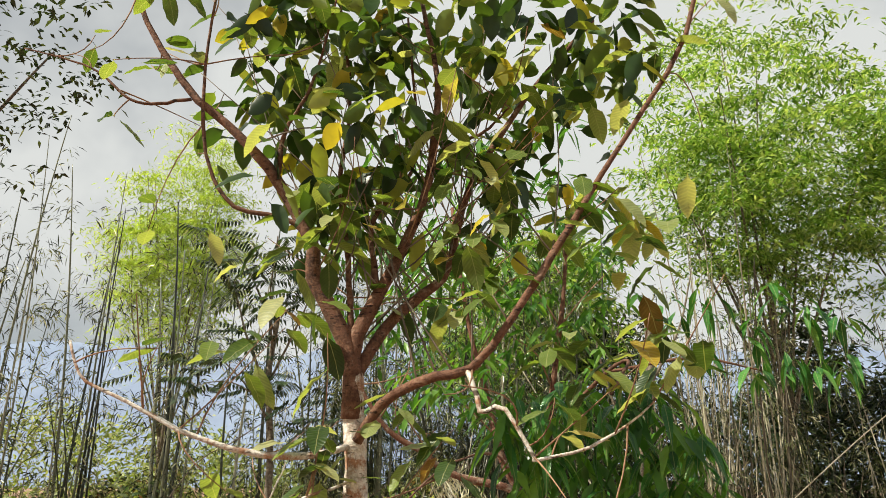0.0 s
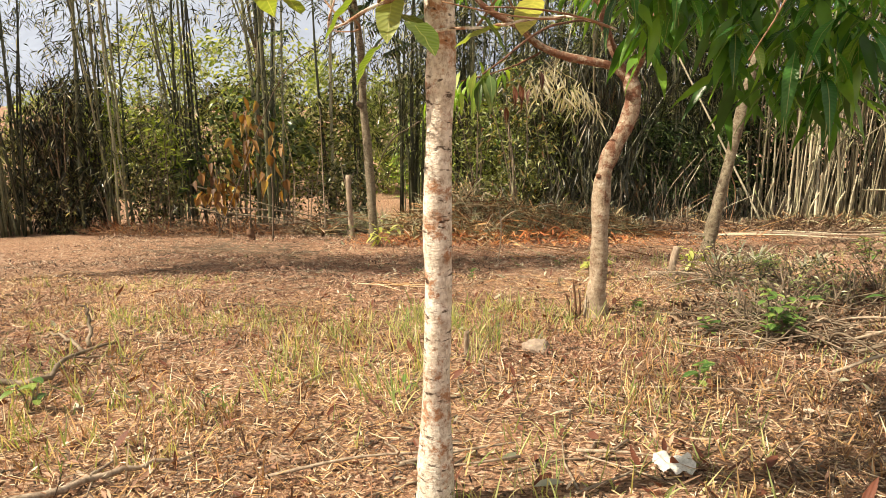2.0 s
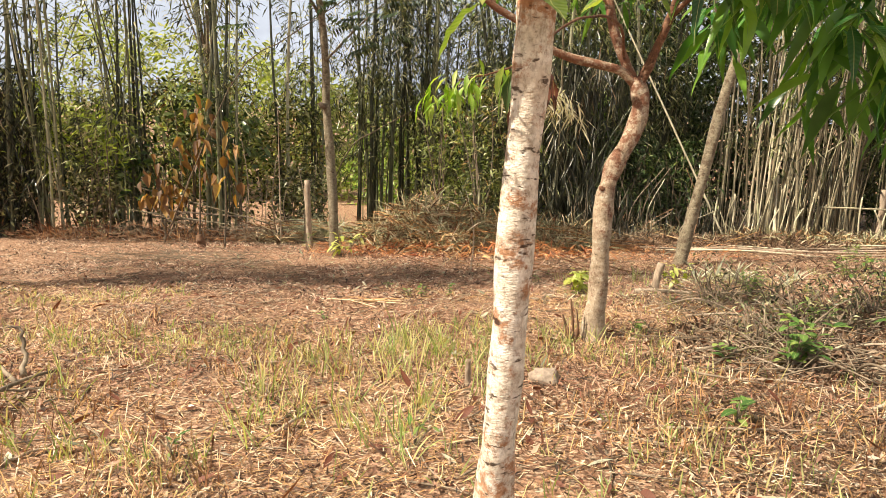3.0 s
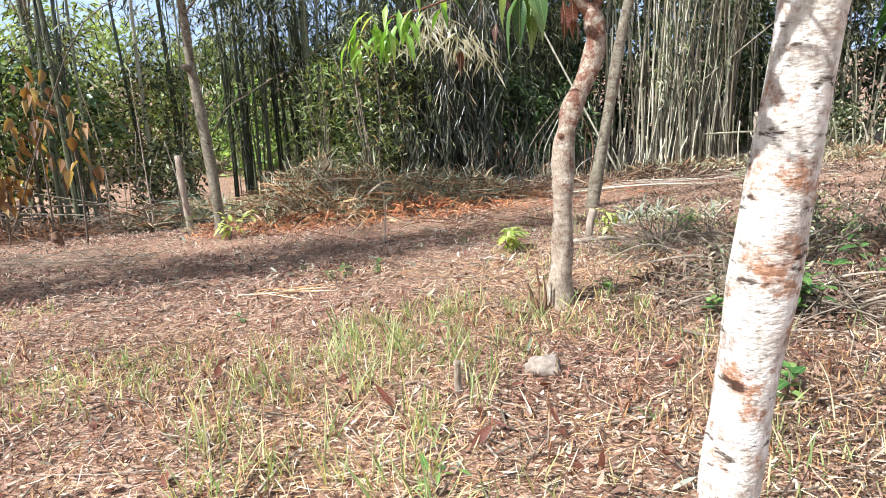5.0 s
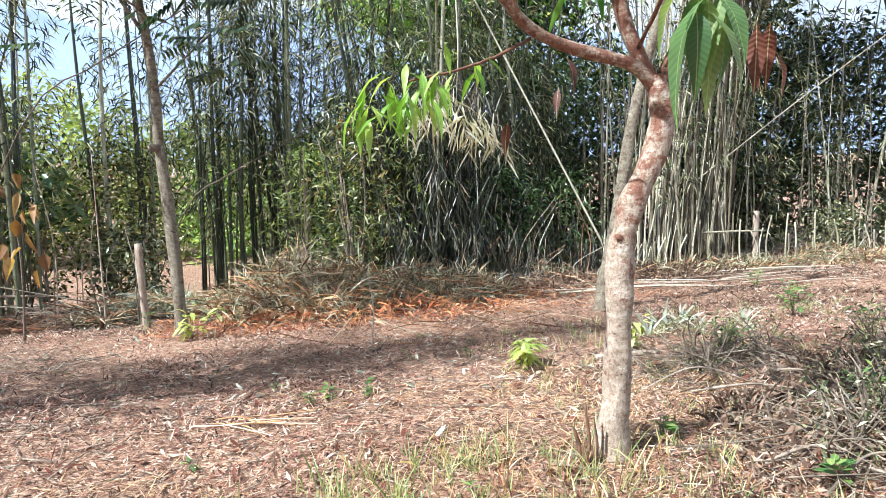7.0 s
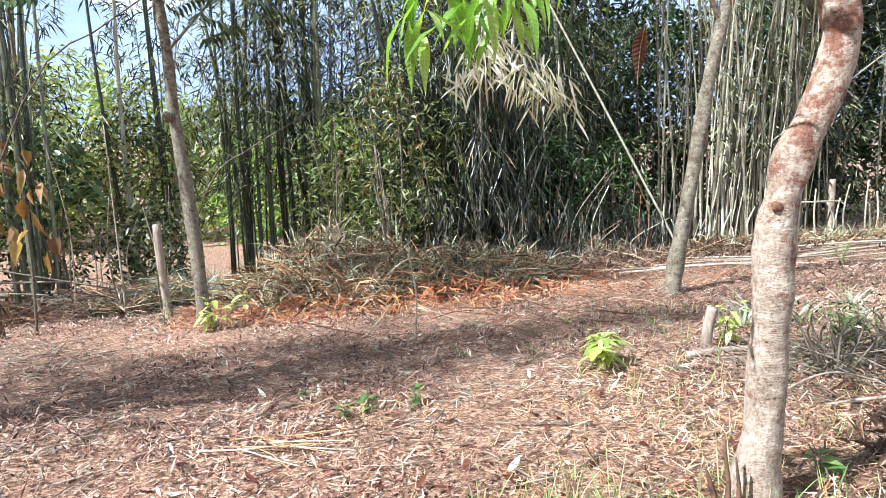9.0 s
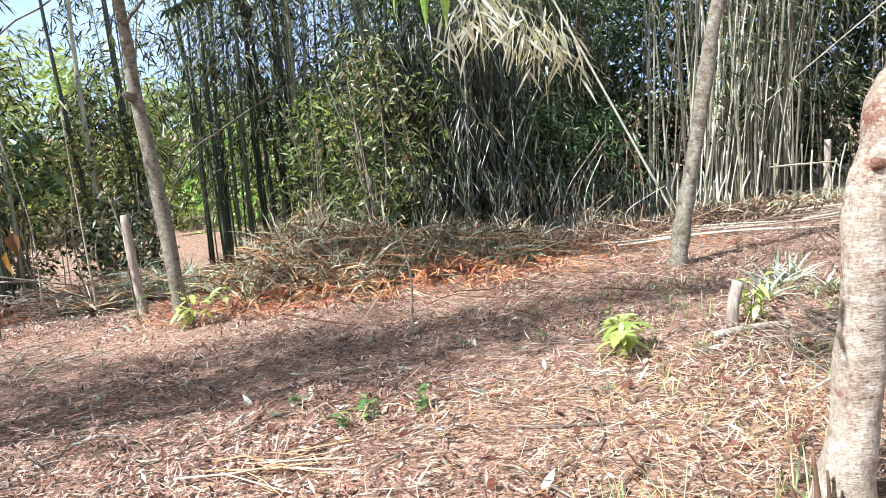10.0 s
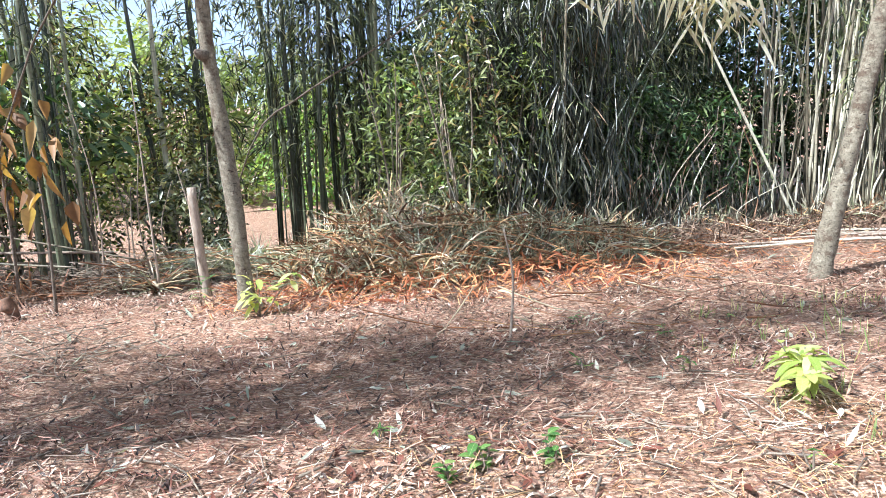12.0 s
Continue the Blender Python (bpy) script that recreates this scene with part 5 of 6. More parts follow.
def wrapper(x, y):
    """A crumpled thin plastic wrapper."""
    n = 13
    u, v = np.meshgrid(np.linspace(-0.5, 0.5, n), np.linspace(-0.5, 0.5, n))
    u, v = u.ravel(), v.ravel()
    px, py = u * 0.19 * (1 - 0.3 * np.abs(v)), v * 0.11
    z = 0.02 + 0.07 * value_noise(u * 5 + 4, v * 4 + 9, 71) * (1 - 1.2 * np.abs(u) ** 2) + 0.018 * np.abs(np.sin(u * 9 + v * 7))
    V = np.stack([px, py, z], -1)
    F = [(r * n + c, r * n + c + 1, r * n + c + n + 1) if s == 0 else (r * n + c, r * n + c + n + 1, r * n + c + n) for r in range(n - 1) for c in range(n - 1) for s in (0, 1)]
    t = thing("wrapper", "crumpled dirty white plastic wrapper with an orange print", "litter", on_ground(x, y))
    part("sheet", (V, F), PAPER, t)
    keep = [f for f in F if abs(u[f[0]] - 0.02) < 0.12 and abs(v[f[0]]) < 0.2]
    part("print", (V + (0, 0, 0.004), keep), RUSTY, t, "orange print")


wrapper(0.62, 3.46)
for k in range(22):
    x, y = (rng.uniform(3.0, 7.5), rng.uniform(13.3, 15.3)) if k < 11 else (rng.uniform(2.2, 6.5), rng.uniform(14.6, 16.2))
    a, l = rng.normal(-0.08, 0.16), rng.uniform(1.5, 3.4)
    stick("bamboo_pole", "cut bamboo pole lying on the ground", "pole", [on_ground(x, y, 0.05), on_ground(x + l / 2, y + a * l / 2, 0.07), on_ground(x + l, y + a * l, 0.04)], 0.017, 0.011, (CULM_PALE, DEADWOOD, TWIG, DEADWOOD)[k % 4], group="cut poles on the ground")
for y, z, x0, x1 in ((15.3, 0.30, -8.4, -4.6), (15.1, 0.55, -9.5, -5.2), (15.4, 0.12, -7.2, -4.2)):
    stick("fence_rail", "thin grey bamboo rail along the undergrowth", "rail", [on_ground(x0, y, z + 0.25), on_ground((x0 + x1) / 2, y, z + 0.1), on_ground(x1, y, z - 0.08)], 0.022, 0.016, DEADWOOD, group="low fence rails")
stick("fence_rail", "thin pale cane rail sloping along the undergrowth", "rail", [(-7.6, 14.8, -0.58), (-6.45, 14.8, -0.85), (-4.45, 14.8, -1.33)], 0.016, 0.012, CULM_PALE, group="low fence rails")
stick("fence_rail", "thin pale cane rail sloping along the undergrowth", "rail", [(-7.8, 14.85, -1.08), (-6.5, 14.85, -1.23), (-5.6, 14.85, -1.32)], 0.016, 0.012, CULM_PALE, group="low fence rails")
stick("fence_rail", "horizontal pale bamboo rail tied to stakes", "rail", [(7.3, 16.9, -0.74), (8.1, 16.95, -0.74), (8.95, 17.0, -0.75)], 0.022, 0.02, CULM_PALE)
for k in range(40):
    x = 5.0 + 0.21 * k + rng.normal(0, 0.12)
    y = 16.8 + rng.normal(0, 0.12)
    h = rng.uniform(0.6, 1.2)
    stick("fence_stake", "short pale split-bamboo stake", "stake", [on_ground(x, y, -0.05), on_ground(x + rng.normal(0, 0.04), y, h * 0.5), on_ground(x + rng.normal(0, 0.08), y, h)], 0.02, 0.016, CULM_PALE, 6, group="stakes of the broken fence")
stick("fence_board", "pale upright board in the broken fence", "board", [on_ground(8.8, 17.1, -0.05), on_ground(8.8, 17.1, 0.55), on_ground(8.78, 17.1, 1.25)], 0.07, 0.065, DEADWOOD, 6)

bm = bmesh.new()
bmesh.ops.create_icosphere(bm, subdivisions=3, radius=1)
for v in bm.verts:
    v.co = Vector((v.co.x * 0.125, v.co.y * 0.10, v.co.z * 0.085)) * (0.85 + 0.35 * noise.noise(v.co * 1.7))
me = bpy.data.meshes.new("stone")
bm.to_mesh(me)
bm.free()
me.materials.append(STONE)
for p in me.polygons:
    p.use_smooth = True
stone = tagged(new("stone", me), "rounded pale stone half sunk in red soil", "stone")
stone.location = on_ground(0.03, 5.44, 0.035)


for k in range(26):
    x, y, h = rng.uniform(-9.6, -3.6), rng.uniform(14.1, 15.6), rng.uniform(1.0, 2.8)
    stick("bare_stem", "thin dark upright sapling stem in the thicket", "stem", [on_ground(x, y, -0.05), on_ground(x + rng.normal(0, 0.06), y, h * 0.5), on_ground(x + rng.normal(0, 0.22), y, h)], rng.uniform(0.010, 0.022), 0.006, (BARK_DARK, TWIG, DEADWOOD)[k % 3], 6, group="bare stems in the thicket")
for k in range(34):
    x = rng.uniform(0.6, 4.4)
    y, h = 16.3 + rng.uniform(-0.2, 0.5), rng.uniform(0.5, 1.7)
    stick("broken_cane", "broken pale cane standing at the grove's foot", "cane", [on_ground(x, y, -0.05), on_ground(x + rng.normal(0, 0.10), y, h * 0.5), on_ground(x + rng.normal(0, 0.3), y - 0.1, h)], rng.uniform(0.008, 0.018), 0.007, (CULM_PALE, DEADWOOD, TWIG_RED)[k % 3], 6, group="broken canes at the grove's foot")
for k in range(14):
    x, y = 5.25 + rng.normal(0, 0.14), 16.2 + rng.normal(0, 0.1)
    stick("split_cane", "pale split cane leaning in a fan beside a pole", "cane", [on_ground(x, y, -0.04), on_ground(x - 0.12 + 0.03 * k, y + 0.05, 0.25), on_ground(x - 0.3 + 0.06 * k, y + 0.1, rng.uniform(0.4, 0.75))], 0.014, 0.008, CULM_PALE, 6, group="fan of split canes")
stick("thin_stake", "thin grey stake standing in leaf litter", "stake", [on_ground(-0.54, 10.85, -0.05), (-0.50, 10.9, -0.7), (-0.56, 10.95, -0.30)], 0.012, 0.007, DEADWOOD, 6)


# ---- weeds and small plants ----
def weed(x, y, h, n, meshes, label, scale=1.0, stems=3):
    t = thing("weed", label, "plant", on_ground(x, y), "weeds on the clearing")
    for k in range(stems):
        e = np.array((rng.normal(0, h * 0.3), rng.normal(0, h * 0.3), h * rng.uniform(0.7, 1.0)))
        Q = smooth_path([(0, 0, -0.02), e * 0.5 + rng.normal(0, 0.02, 3), e], 7)
        part("stem", tube(Q, np.linspace(0.006, 0.003, 7), 5), TWIG, t)
        for j in range(n // stems):
            p = Q[int(rng.integers(2, 7))]
            a = rng.uniform(0, 6.28)
            put_leaf(t, meshes, p, (math.cos(a), math.sin(a), rng.uniform(-0.1, 0.8)), (0, 0, 1), scale * rng.uniform(0.7, 1.25))
    return t


SHRUBLET = "low bushy plant with fresh yellow-green leaves"
weed(0.77, 9.2, 0.27, 72, FRESH_BIG, SHRUBLET, 0.72, 8)
for x, y in ((-1.22, 8.5), (-1.08, 8.6), (-0.72, 8.62)):
    weed(x, y, 0.12, 15, WEED, "small pale green weed on dry ground", 0.55, 3)
weed(-2.78, 12.5, 0.48, 36, FRESH_BIG, "leafy pale green sprout at the foot of a slender tree", 0.72, 6)
weed(2.0, 9.5, 0.36, 42, FRESH_BIG, SHRUBLET, 0.55, 6)
for x, y, h, n, s in ((2.75, 9.0, 0.35, 30, 1.3), (2.95, 9.35, 0.3, 24, 1.2), (1.02, 4.75, 0.2, 18, 0.9), (1.75, 5.75, 0.42, 36, 1.1), (1.95, 5.95, 0.36, 30, 1.1), (1.45, 6.0, 0.22, 15, 0.9), (2.5, 6.9, 0.4, 30, 1.1), (3.4, 7.3, 0.4, 36, 1.2), (3.1, 6.6, 0.3, 18, 1.2), (4.3, 8.9, 0.45, 30, 1.2),
                       (-3.55, 13.2, 0.28, 15, 1.1), (4.6, 10.4, 0.35, 24, 1.2), (5.6, 11.6, 0.35, 24, 1.2), (6.5, 13.8, 0.3, 30, 1.3), (-0.2, 9.9, 0.1, 9, 0.7), (0.35, 9.6, 0.12, 9, 0.7), (-1.5, 9.0, 0.1, 6, 0.7),
                       (0.6, 10.6, 0.1, 9, 0.8), (-0.4, 6.5, 0.1, 6, 0.7), (0.95, 6.9, 0.16, 12, 0.9), (-0.75, 4.35, 0.12, 8, 0.7), (-1.9, 4.1, 0.12, 8, 0.7), (0.1, 11.2, 0.1, 9, 0.7), (-1.9, 7.4, 0.12, 8, 0.7), (1.25, 10.9, 0.1, 8, 0.7), (0.3, 8.3, 0.1, 6, 0.6), (-2.9, 3.9, 0.2, 12, 0.9)):
    weed(x, y, h, n * 2 if n > 20 else n, WEED if n > 10 and rng.random() < 0.6 else WEED_LONG, "small green broad-leaved weed on dry ground", s * (0.62 if n > 20 else 0.8), 6 if n > 20 else 3)


def tuft(x, y, n, h, mat, label, name="dry_tuft", w=0.03):
    t = np.arange(n)
    a = t * 2.4
    D = np.stack([np.cos(a), np.sin(a), rng.uniform(0.3, 1.6, n)], -1)
    return solo(name, blades(rng.normal(0, 0.03, (n, 3)), D, np.repeat([(0, 0, 1.0)], n, 0), h * rng.uniform(0.6, 1.2, n), w, 0.3, (0.7, 1, 0.8, 0.5, 0), 0.2), mat, label, "plant", on_ground(x, y), "dry grey tufts")


for x, y, n, h in ((2.45, 9.95, 22, 0.42), (2.8, 10.3, 26, 0.48), (3.2, 10.6, 26, 0.45), (3.0, 9.9, 18, 0.4), (3.9, 10.4, 14, 0.35), (3.45, 9.7, 12, 0.3), (1.25, 8.9, 8, 0.22)):
    tuft(x, y, n, h, GREY_BLADE, "withered grey tuft of stiff pointed leaves")


for x, y, n, h in ((-4.4, 14.3, 44, 0.55), (-4.9, 14.5, 36, 0.5), (-3.95, 14.7, 40, 0.55), (-2.6, 14.4, 34, 0.55)):
    tuft(x, y, n, h, HEAP, "withered grey drooping leaves at the thicket's foot", w=0.045)


def banana(x, y):
    base = np.array(on_ground(x, y, -0.05))
    t = thing("banana_plant", "young banana plant with broad green leaves and dry sheaths", "plant", base)
    P = smooth_path([(0, 0, 0), (0.1, 0, 0.6), (0.2, 0, 1.15), (0.36, 0, 1.7)], 20)
    part("stem", tube(P, np.linspace(0.10, 0.04, 20), 10, 0.3), BARK_DARK, t)
    for d, l, w, dr in (((-0.5, -0.1, 1.0), 1.25, 0.40, 0.35), ((0.9, -0.3, 0.75), 1.4, 0.30, 0.45), ((0.95, -0.2, 0.25), 1.2, 0.28, 0.35), ((0.8, -0.5, 1.0), 1.2, 0.3, 0.6), ((0.3, -0.9, 0.3), 0.9, 0.24, 0.7)):
        part("leaf", blades([P[-1] - (0, 0, 0.05)], [d], [(-0.3, -0.9, 0.45)], l, w, dr, (0.05, 0.10, 0.7, 1.0, 0.95, 1.0, 0.9, 0.65, 0.0), 0.10, 0.006), LEAF_BANANA, t)
    n = 80
    a = rng.uniform(0, 6.28, n)
    h = rng.uniform(0.25, 1.6, n)
    C = np.stack([0.09 * np.cos(a) + 0.2 * h, 0.08 * np.sin(a), h], -1)
    part("dry_sheath_rest", blades(C, np.stack([0.15 * np.cos(a) - 0.15, 0.15 * np.sin(a), np.full(n, -1.0)], -1), np.stack([np.cos(a), np.sin(a), np.full(n, 0.3)], -1), rng.uniform(0.2, 0.6, n), 0.07, 0.1, (0.4, 1, 0.8, 0)), DARK_LITTER, t, "brown hanging dry sheaths", "stuff")


banana(7.75, 11.8)


# ---- brush, heaps, dry leaves ----
def brush_pile(x, y, rx, ry, h, n, label, mat=None):
    pieces = []
    for k in range(n):
        a, r = rng.uniform(0, 6.28), math.sqrt(rng.random())
        px, py = x + rx * r * math.cos(a), y + ry * r * math.sin(a)
        d = any_way(1, -0.25, 0.45)[0] * rng.uniform(0.15, 0.55)
        p = np.array((px, py, float(gh(px, py)) + rng.uniform(0.0, h) * (1 - r * 0.7)))
        Q = np.array([p - d, p + rng.normal(0, 0.03, 3), p + d])
        Q[:, 2] = np.maximum(Q[:, 2], gh(Q[:, 0], Q[:, 1]) + 0.01)
        pieces.append(tube(smooth_path(Q, 5), np.linspace(1, 0.5, 5) * rng.uniform(0.0018, 0.0065), 5))
    V, F = joined(pieces)
    V = V - np.array(on_ground(x, y))
    return solo("brush_pile", (V, F), mat or TWIG, label, "brush", on_ground(x, y), "brush piles", "stuff")


brush_pile(2.0, 6.4, 0.8, 0.9, 0.3, 210, "pile of dry dead twigs and branches")
brush_pile(3.6, 7.6, 1.3, 1.1, 0.2, 150, "scattered dry twigs and stalks among weeds")
brush_pile(2.3, 8.5, 0.9, 0.7, 0.3, 150, "dry stalks round a green shrub")
for x, y, h, r, n in ((1.75, 6.35, 0.45, 0.4, 260), (2.3, 6.7, 0.5, 0.45, 300), (2.9, 7.2, 0.5, 0.5, 300), (2.1, 8.4, 0.5, 0.4, 240), (3.6, 8.0, 0.55, 0.5, 320), (3.0, 8.9, 0.4, 0.4, 200), (4.2, 7.4, 0.6, 0.6, 360)):
    shrub(x, y, h, r, n, LEAF_SHRUB, 0.05, 0.018, "low dry shrub with brown stems and few leaves", 14, group="dry low shrubs")
brush_pile(-5.2, 11.5, 1.6, 0.8, 0.22, 160, "dark dry twigs on shaded ground")
brush_pile(-7.5, 14.3, 2.6, 0.6, 0.5, 280, "tangle of dry red-brown stalks at the thicket's foot", TWIG_RED)
brush_pile(-6.4, 14.6, 2.8, 0.6, 0.55, 380, "tangle of dry grey stalks at the thicket's foot")
brush_pile(-4.6, 15.0, 1.5, 0.5, 0.6, 280, "tangle of dry brown stalks at the thicket's foot")
brush_pile(9.3, 16.6, 2.6, 0.5, 0.5, 260, "broken dry stalks along the fence")
brush_pile(4.0, 16.2, 1.4, 0.6, 0.3, 180, "broken dry bamboo stalks")


for k in range(26):
    x, y, a, l = rng.uniform(1.0, 3.2), rng.uniform(4.9, 8.2), rng.normal(-0.4, 0.8), rng.uniform(0.4, 1.1)
    bow = rng.normal(0, 0.12)
    stick("fallen_stick", "crooked grey dead stick in a brush pile", "stick", [on_ground(x, y, 0.04), on_ground(x + l * 0.5 * math.cos(a) - bow * math.sin(a), y + l * 0.5 * math.sin(a) + bow * math.cos(a), rng.uniform(0.05, 0.22)), on_ground(x + l * math.cos(a), y + l * math.sin(a), 0.04)], rng.uniform(0.007, 0.014), 0.005, (TWIG, DEADWOOD)[k % 2], group="sticks in the brush")


def strewn_twigs(n, x0, x1, y0, y1, label, mat=None):
    pieces = []
    for k in range(n):
        x, y, a = rng.uniform(x0, x1), rng.uniform(y0, y1), rng.uniform(0, 6.28)
        l = rng.uniform(0.12, 0.6)
        q = [(x + math.cos(a + b) * l * s, y + math.sin(a + b) * l * s) for s, b in ((0, 0), (0.5, rng.normal(0, 0.1)), (1, rng.normal(0, 0.2)))]
        P = np.array([(u, v, float(gh(u, v)) + rng.uniform(0.008, 0.03)) for u, v in q])
        pieces.append(tube(P, np.linspace(1, 0.5, 3) * rng.uniform(0.003, 0.008), 5))
    solo("fallen_twigs", joined(pieces), mat or TWIG, label, "twigs", kind="stuff")


strewn_twigs(520, -6.0, 5.0, 2.4, 9.0, "thin dead twigs strewn over dry straw")
sheaf = []
for k in range(20):
    a, l = rng.normal(-0.15, 0.5), rng.uniform(0.2, 0.65)
    x, y = -1.7 + rng.normal(0, 0.16), 8.12 + rng.normal(0, 0.09)
    P = np.array([(x + l * u * math.cos(a), y + l * u * math.sin(a), float(gh(x + l * u * math.cos(a), y + l * u * math.sin(a))) + 0.02 + 0.03 * rng.random()) for u in (0, 0.5, 1)])
    sheaf.append(tube(P, np.linspace(1, 0.6, 3) * rng.uniform(0.003, 0.007), 5))
V, F = joined(sheaf)
solo("straw_sheaf", (V - np.array(on_ground(-1.75, 8.12)), F), STRAW, "small sheaf of pale dry stalks on the ground", "straw", on_ground(-1.75, 8.12), kind="stuff")
strewn_twigs(420, -5.0, 4.0, 2.4, 9.5, "pale broken stalks strewn over dry ground", DEADWOOD)
strewn_twigs(620, -8.0, 9.0, 9.0, 16.0, "thin dead twigs strewn over leaf litter")


def heap(x, y, rx, ry, h, n, label, mat, length=(0.2, 0.55)):
    a, r = rng.uniform(0, 6.28, n), np.sqrt(rng.random(n))
    px, py = x + rx * r * np.cos(a), y + ry * r * np.sin(a)
    top = h * np.clip(1 - r * r, 0, 1) * (0.6 + 0.8 * value_noise(px * 2, py * 2, 33))
    C = np.stack([px, py, gh(px, py) + top * rng.uniform(0.5, 1.05, n) + 0.01], -1)
    D = np.stack([rng.normal(0, 0.9, n), rng.normal(-0.3, 0.7, n), rng.uniform(-0.5, 2.0, n)], -1)
    V, F = blades(C, D, any_way(n, -0.2, 1), rng.uniform(*length, n), rng.uniform(0.01, 0.028, n), 0.35, (0.3, 1, 0.7, 0))
    V[:, 2] = np.maximum(V[:, 2], gh(V[:, 0], V[:, 1]) + 0.004)
    return solo("leaf_heap", (V - np.array(on_ground(x, y)), F), mat, label, "dry leaves", on_ground(x, y), "heaps of dry leaves", "stuff")


heap(-1.3, 14.5, 1.7, 1.4, 0.80, 4200, "heap of dry bamboo leaves and orange straw", HEAP, (0.25, 0.75))
heap(0.8, 14.8, 1.5, 1.2, 0.50, 3000, "heap of dry bamboo leaves and orange straw", HEAP, (0.25, 0.65))


def cane_heap(x, y, rx, ry, h, n, mat, label):
    """Thin canes thrown on a heap, most of them sloping down to one side."""
    pieces = []
    for k in range(n):
        a, r = rng.uniform(0, 6.28), math.sqrt(rng.random())
        px, py = x + rx * r * math.cos(a), y + ry * r * math.sin(a)
        l, turn = rng.uniform(0.4, 1.5), rng.normal(-0.35, 0.9)
        d = np.array((math.cos(turn), math.sin(turn), rng.normal(-0.12, 0.14))) * l * 0.5
        p = np.array((px, py, float(gh(px, py)) + h * (1 - r * r) * rng.uniform(0.7, 1.15) + 0.03))
        Q = np.array([p - d, p + rng.normal(0, 0.02, 3), p + d])
        Q[:, 2] = np.maximum(Q[:, 2], gh(Q[:, 0], Q[:, 1]) + 0.01)
        pieces.append(tube(smooth_path(Q, 5), np.linspace(1, 0.6, 5) * rng.uniform(0.0035, 0.0095), 5))
    return solo("cane_heap", (joined(pieces)[0] - np.array(on_ground(x, y)), joined(pieces)[1]), mat, label, "canes", on_ground(x, y), "heaps of dry canes", "stuff")


cane_heap(-1.0, 14.2, 1.9, 1.2, 0.75, 150, CANE, "orange-tan dry canes thrown on a leaf heap")
cane_heap(0.9, 14.3, 1.7, 1.1, 0.45, 110, CANE, "orange-tan dry canes thrown on a leaf heap")
cane_heap(-4.3, 14.9, 1.4, 0.6, 0.5, 60, CANE, "grey and tan canes at the thicket's foot")
cane_heap(3.6, 15.6, 2.2, 0.7, 0.15, 80, CANE, "dry canes lying below the bamboo")
cane_heap(0.6, 11.6, 2.4, 1.0, 0.02, 22, CANE, "thin dry canes lying on leaf litter")


def standing_straw(x, y, rx, ry, h, n, mat, label):
    """A shock of long withered blades that stand up and bend over."""
    a, r = rng.uniform(0, 6.28, n), np.sqrt(rng.random(n))
    px, py = x + rx * r * np.cos(a), y + ry * r * np.sin(a)
    D = np.stack([rng.normal(0, 0.45, n), rng.normal(-0.25, 0.4, n), np.ones(n)], -1)
    L = h * rng.uniform(0.4, 1.0, n) * (1.1 - 0.5 * r)
    V, F = blades(np.stack([px, py, gh(px, py) + 0.25 * h * (1 - r * r) * rng.random(n)], -1), D, any_way(n, -0.3, 0.6), L, rng.uniform(0.010, 0.038, n), rng.uniform(0.05, 0.7, n), (0.6, 1, 0.8, 0.5, 0), 0.2)
    V[:, 2] = np.maximum(V[:, 2], gh(V[:, 0], V[:, 1]) + 0.004)
    return solo("withered_grass", (V - np.array(on_ground(x, y)), F), mat, label, "grass", on_ground(x, y), "withered tall grass", "stuff")


standing_straw(-1.6, 14.8, 1.4, 0.8, 1.3, 320, GREY_BLADE, "shock of tall withered pale grey blades")
standing_straw(-1.5, 14.9, 1.5, 0.8, 1.35, 700, HEAP, "shock of tall withered grey-green grass blades")
standing_straw(0.3, 15.2, 1.3, 0.6, 1.0, 420, HEAP, "shock of tall withered grey-green grass blades")
for x, y, rx, h, n in ((-8.8, 14.6, 1.3, 0.8, 320), (-6.4, 14.6, 1.3, 0.7, 260), (-4.7, 15.1, 1.1, 0.6, 220)):
    standing_straw(x, y, rx, 0.5, h, n, BRACKEN, "dead rust-brown undergrowth at the thicket's foot")
standing_straw(-3.7, 15.5, 1.0, 0.5, 0.8, 600, GREY_BLADE, "withered grey grass below the thicket")
standing_straw(2.6, 16.4, 1.5, 0.5, 0.7, 260, LEAF_HANG, "withered blades at the grove's foot, darkened for shade")
standing_straw(5.2, 16.6, 1.7, 0.5, 0.5, 200, LEAF_HANG, "withered blades at the grove's foot, darkened for shade")
heap(3.0, 15.7, 2.0, 0.9, 0.18, 2600, "dark fallen leaves and stalks at the grove's foot", DARK_LITTER, (0.1, 0.4))
heap(5.9, 15.9, 1.8, 0.7, 0.14, 1800, "dark fallen leaves and stalks at the grove's foot", DARK_LITTER, (0.1, 0.4))
brush_pile(2.4, 16.0, 1.6, 0.6, 0.5, 420, "dark broken stalks at the grove's foot")
heap(-0.5, 13.3, 2.4, 0.9, 0.22, 800, "rust-orange dry leaves at the foot of a heap", RUSTY, (0.1, 0.3))
heap(-3.9, 15.2, 1.0, 0.5, 0.5, 900, "low heap of grey dry leaves", GREY_BLADE)
heap(3.2, 16.6, 1.2, 0.6, 0.3, 900, "heap of dry bamboo leaves and straw", HEAP)
heap(6.6, 16.2, 2.2, 0.5, 0.2, 900, "spread of dry straw below the bamboo", HEAP)
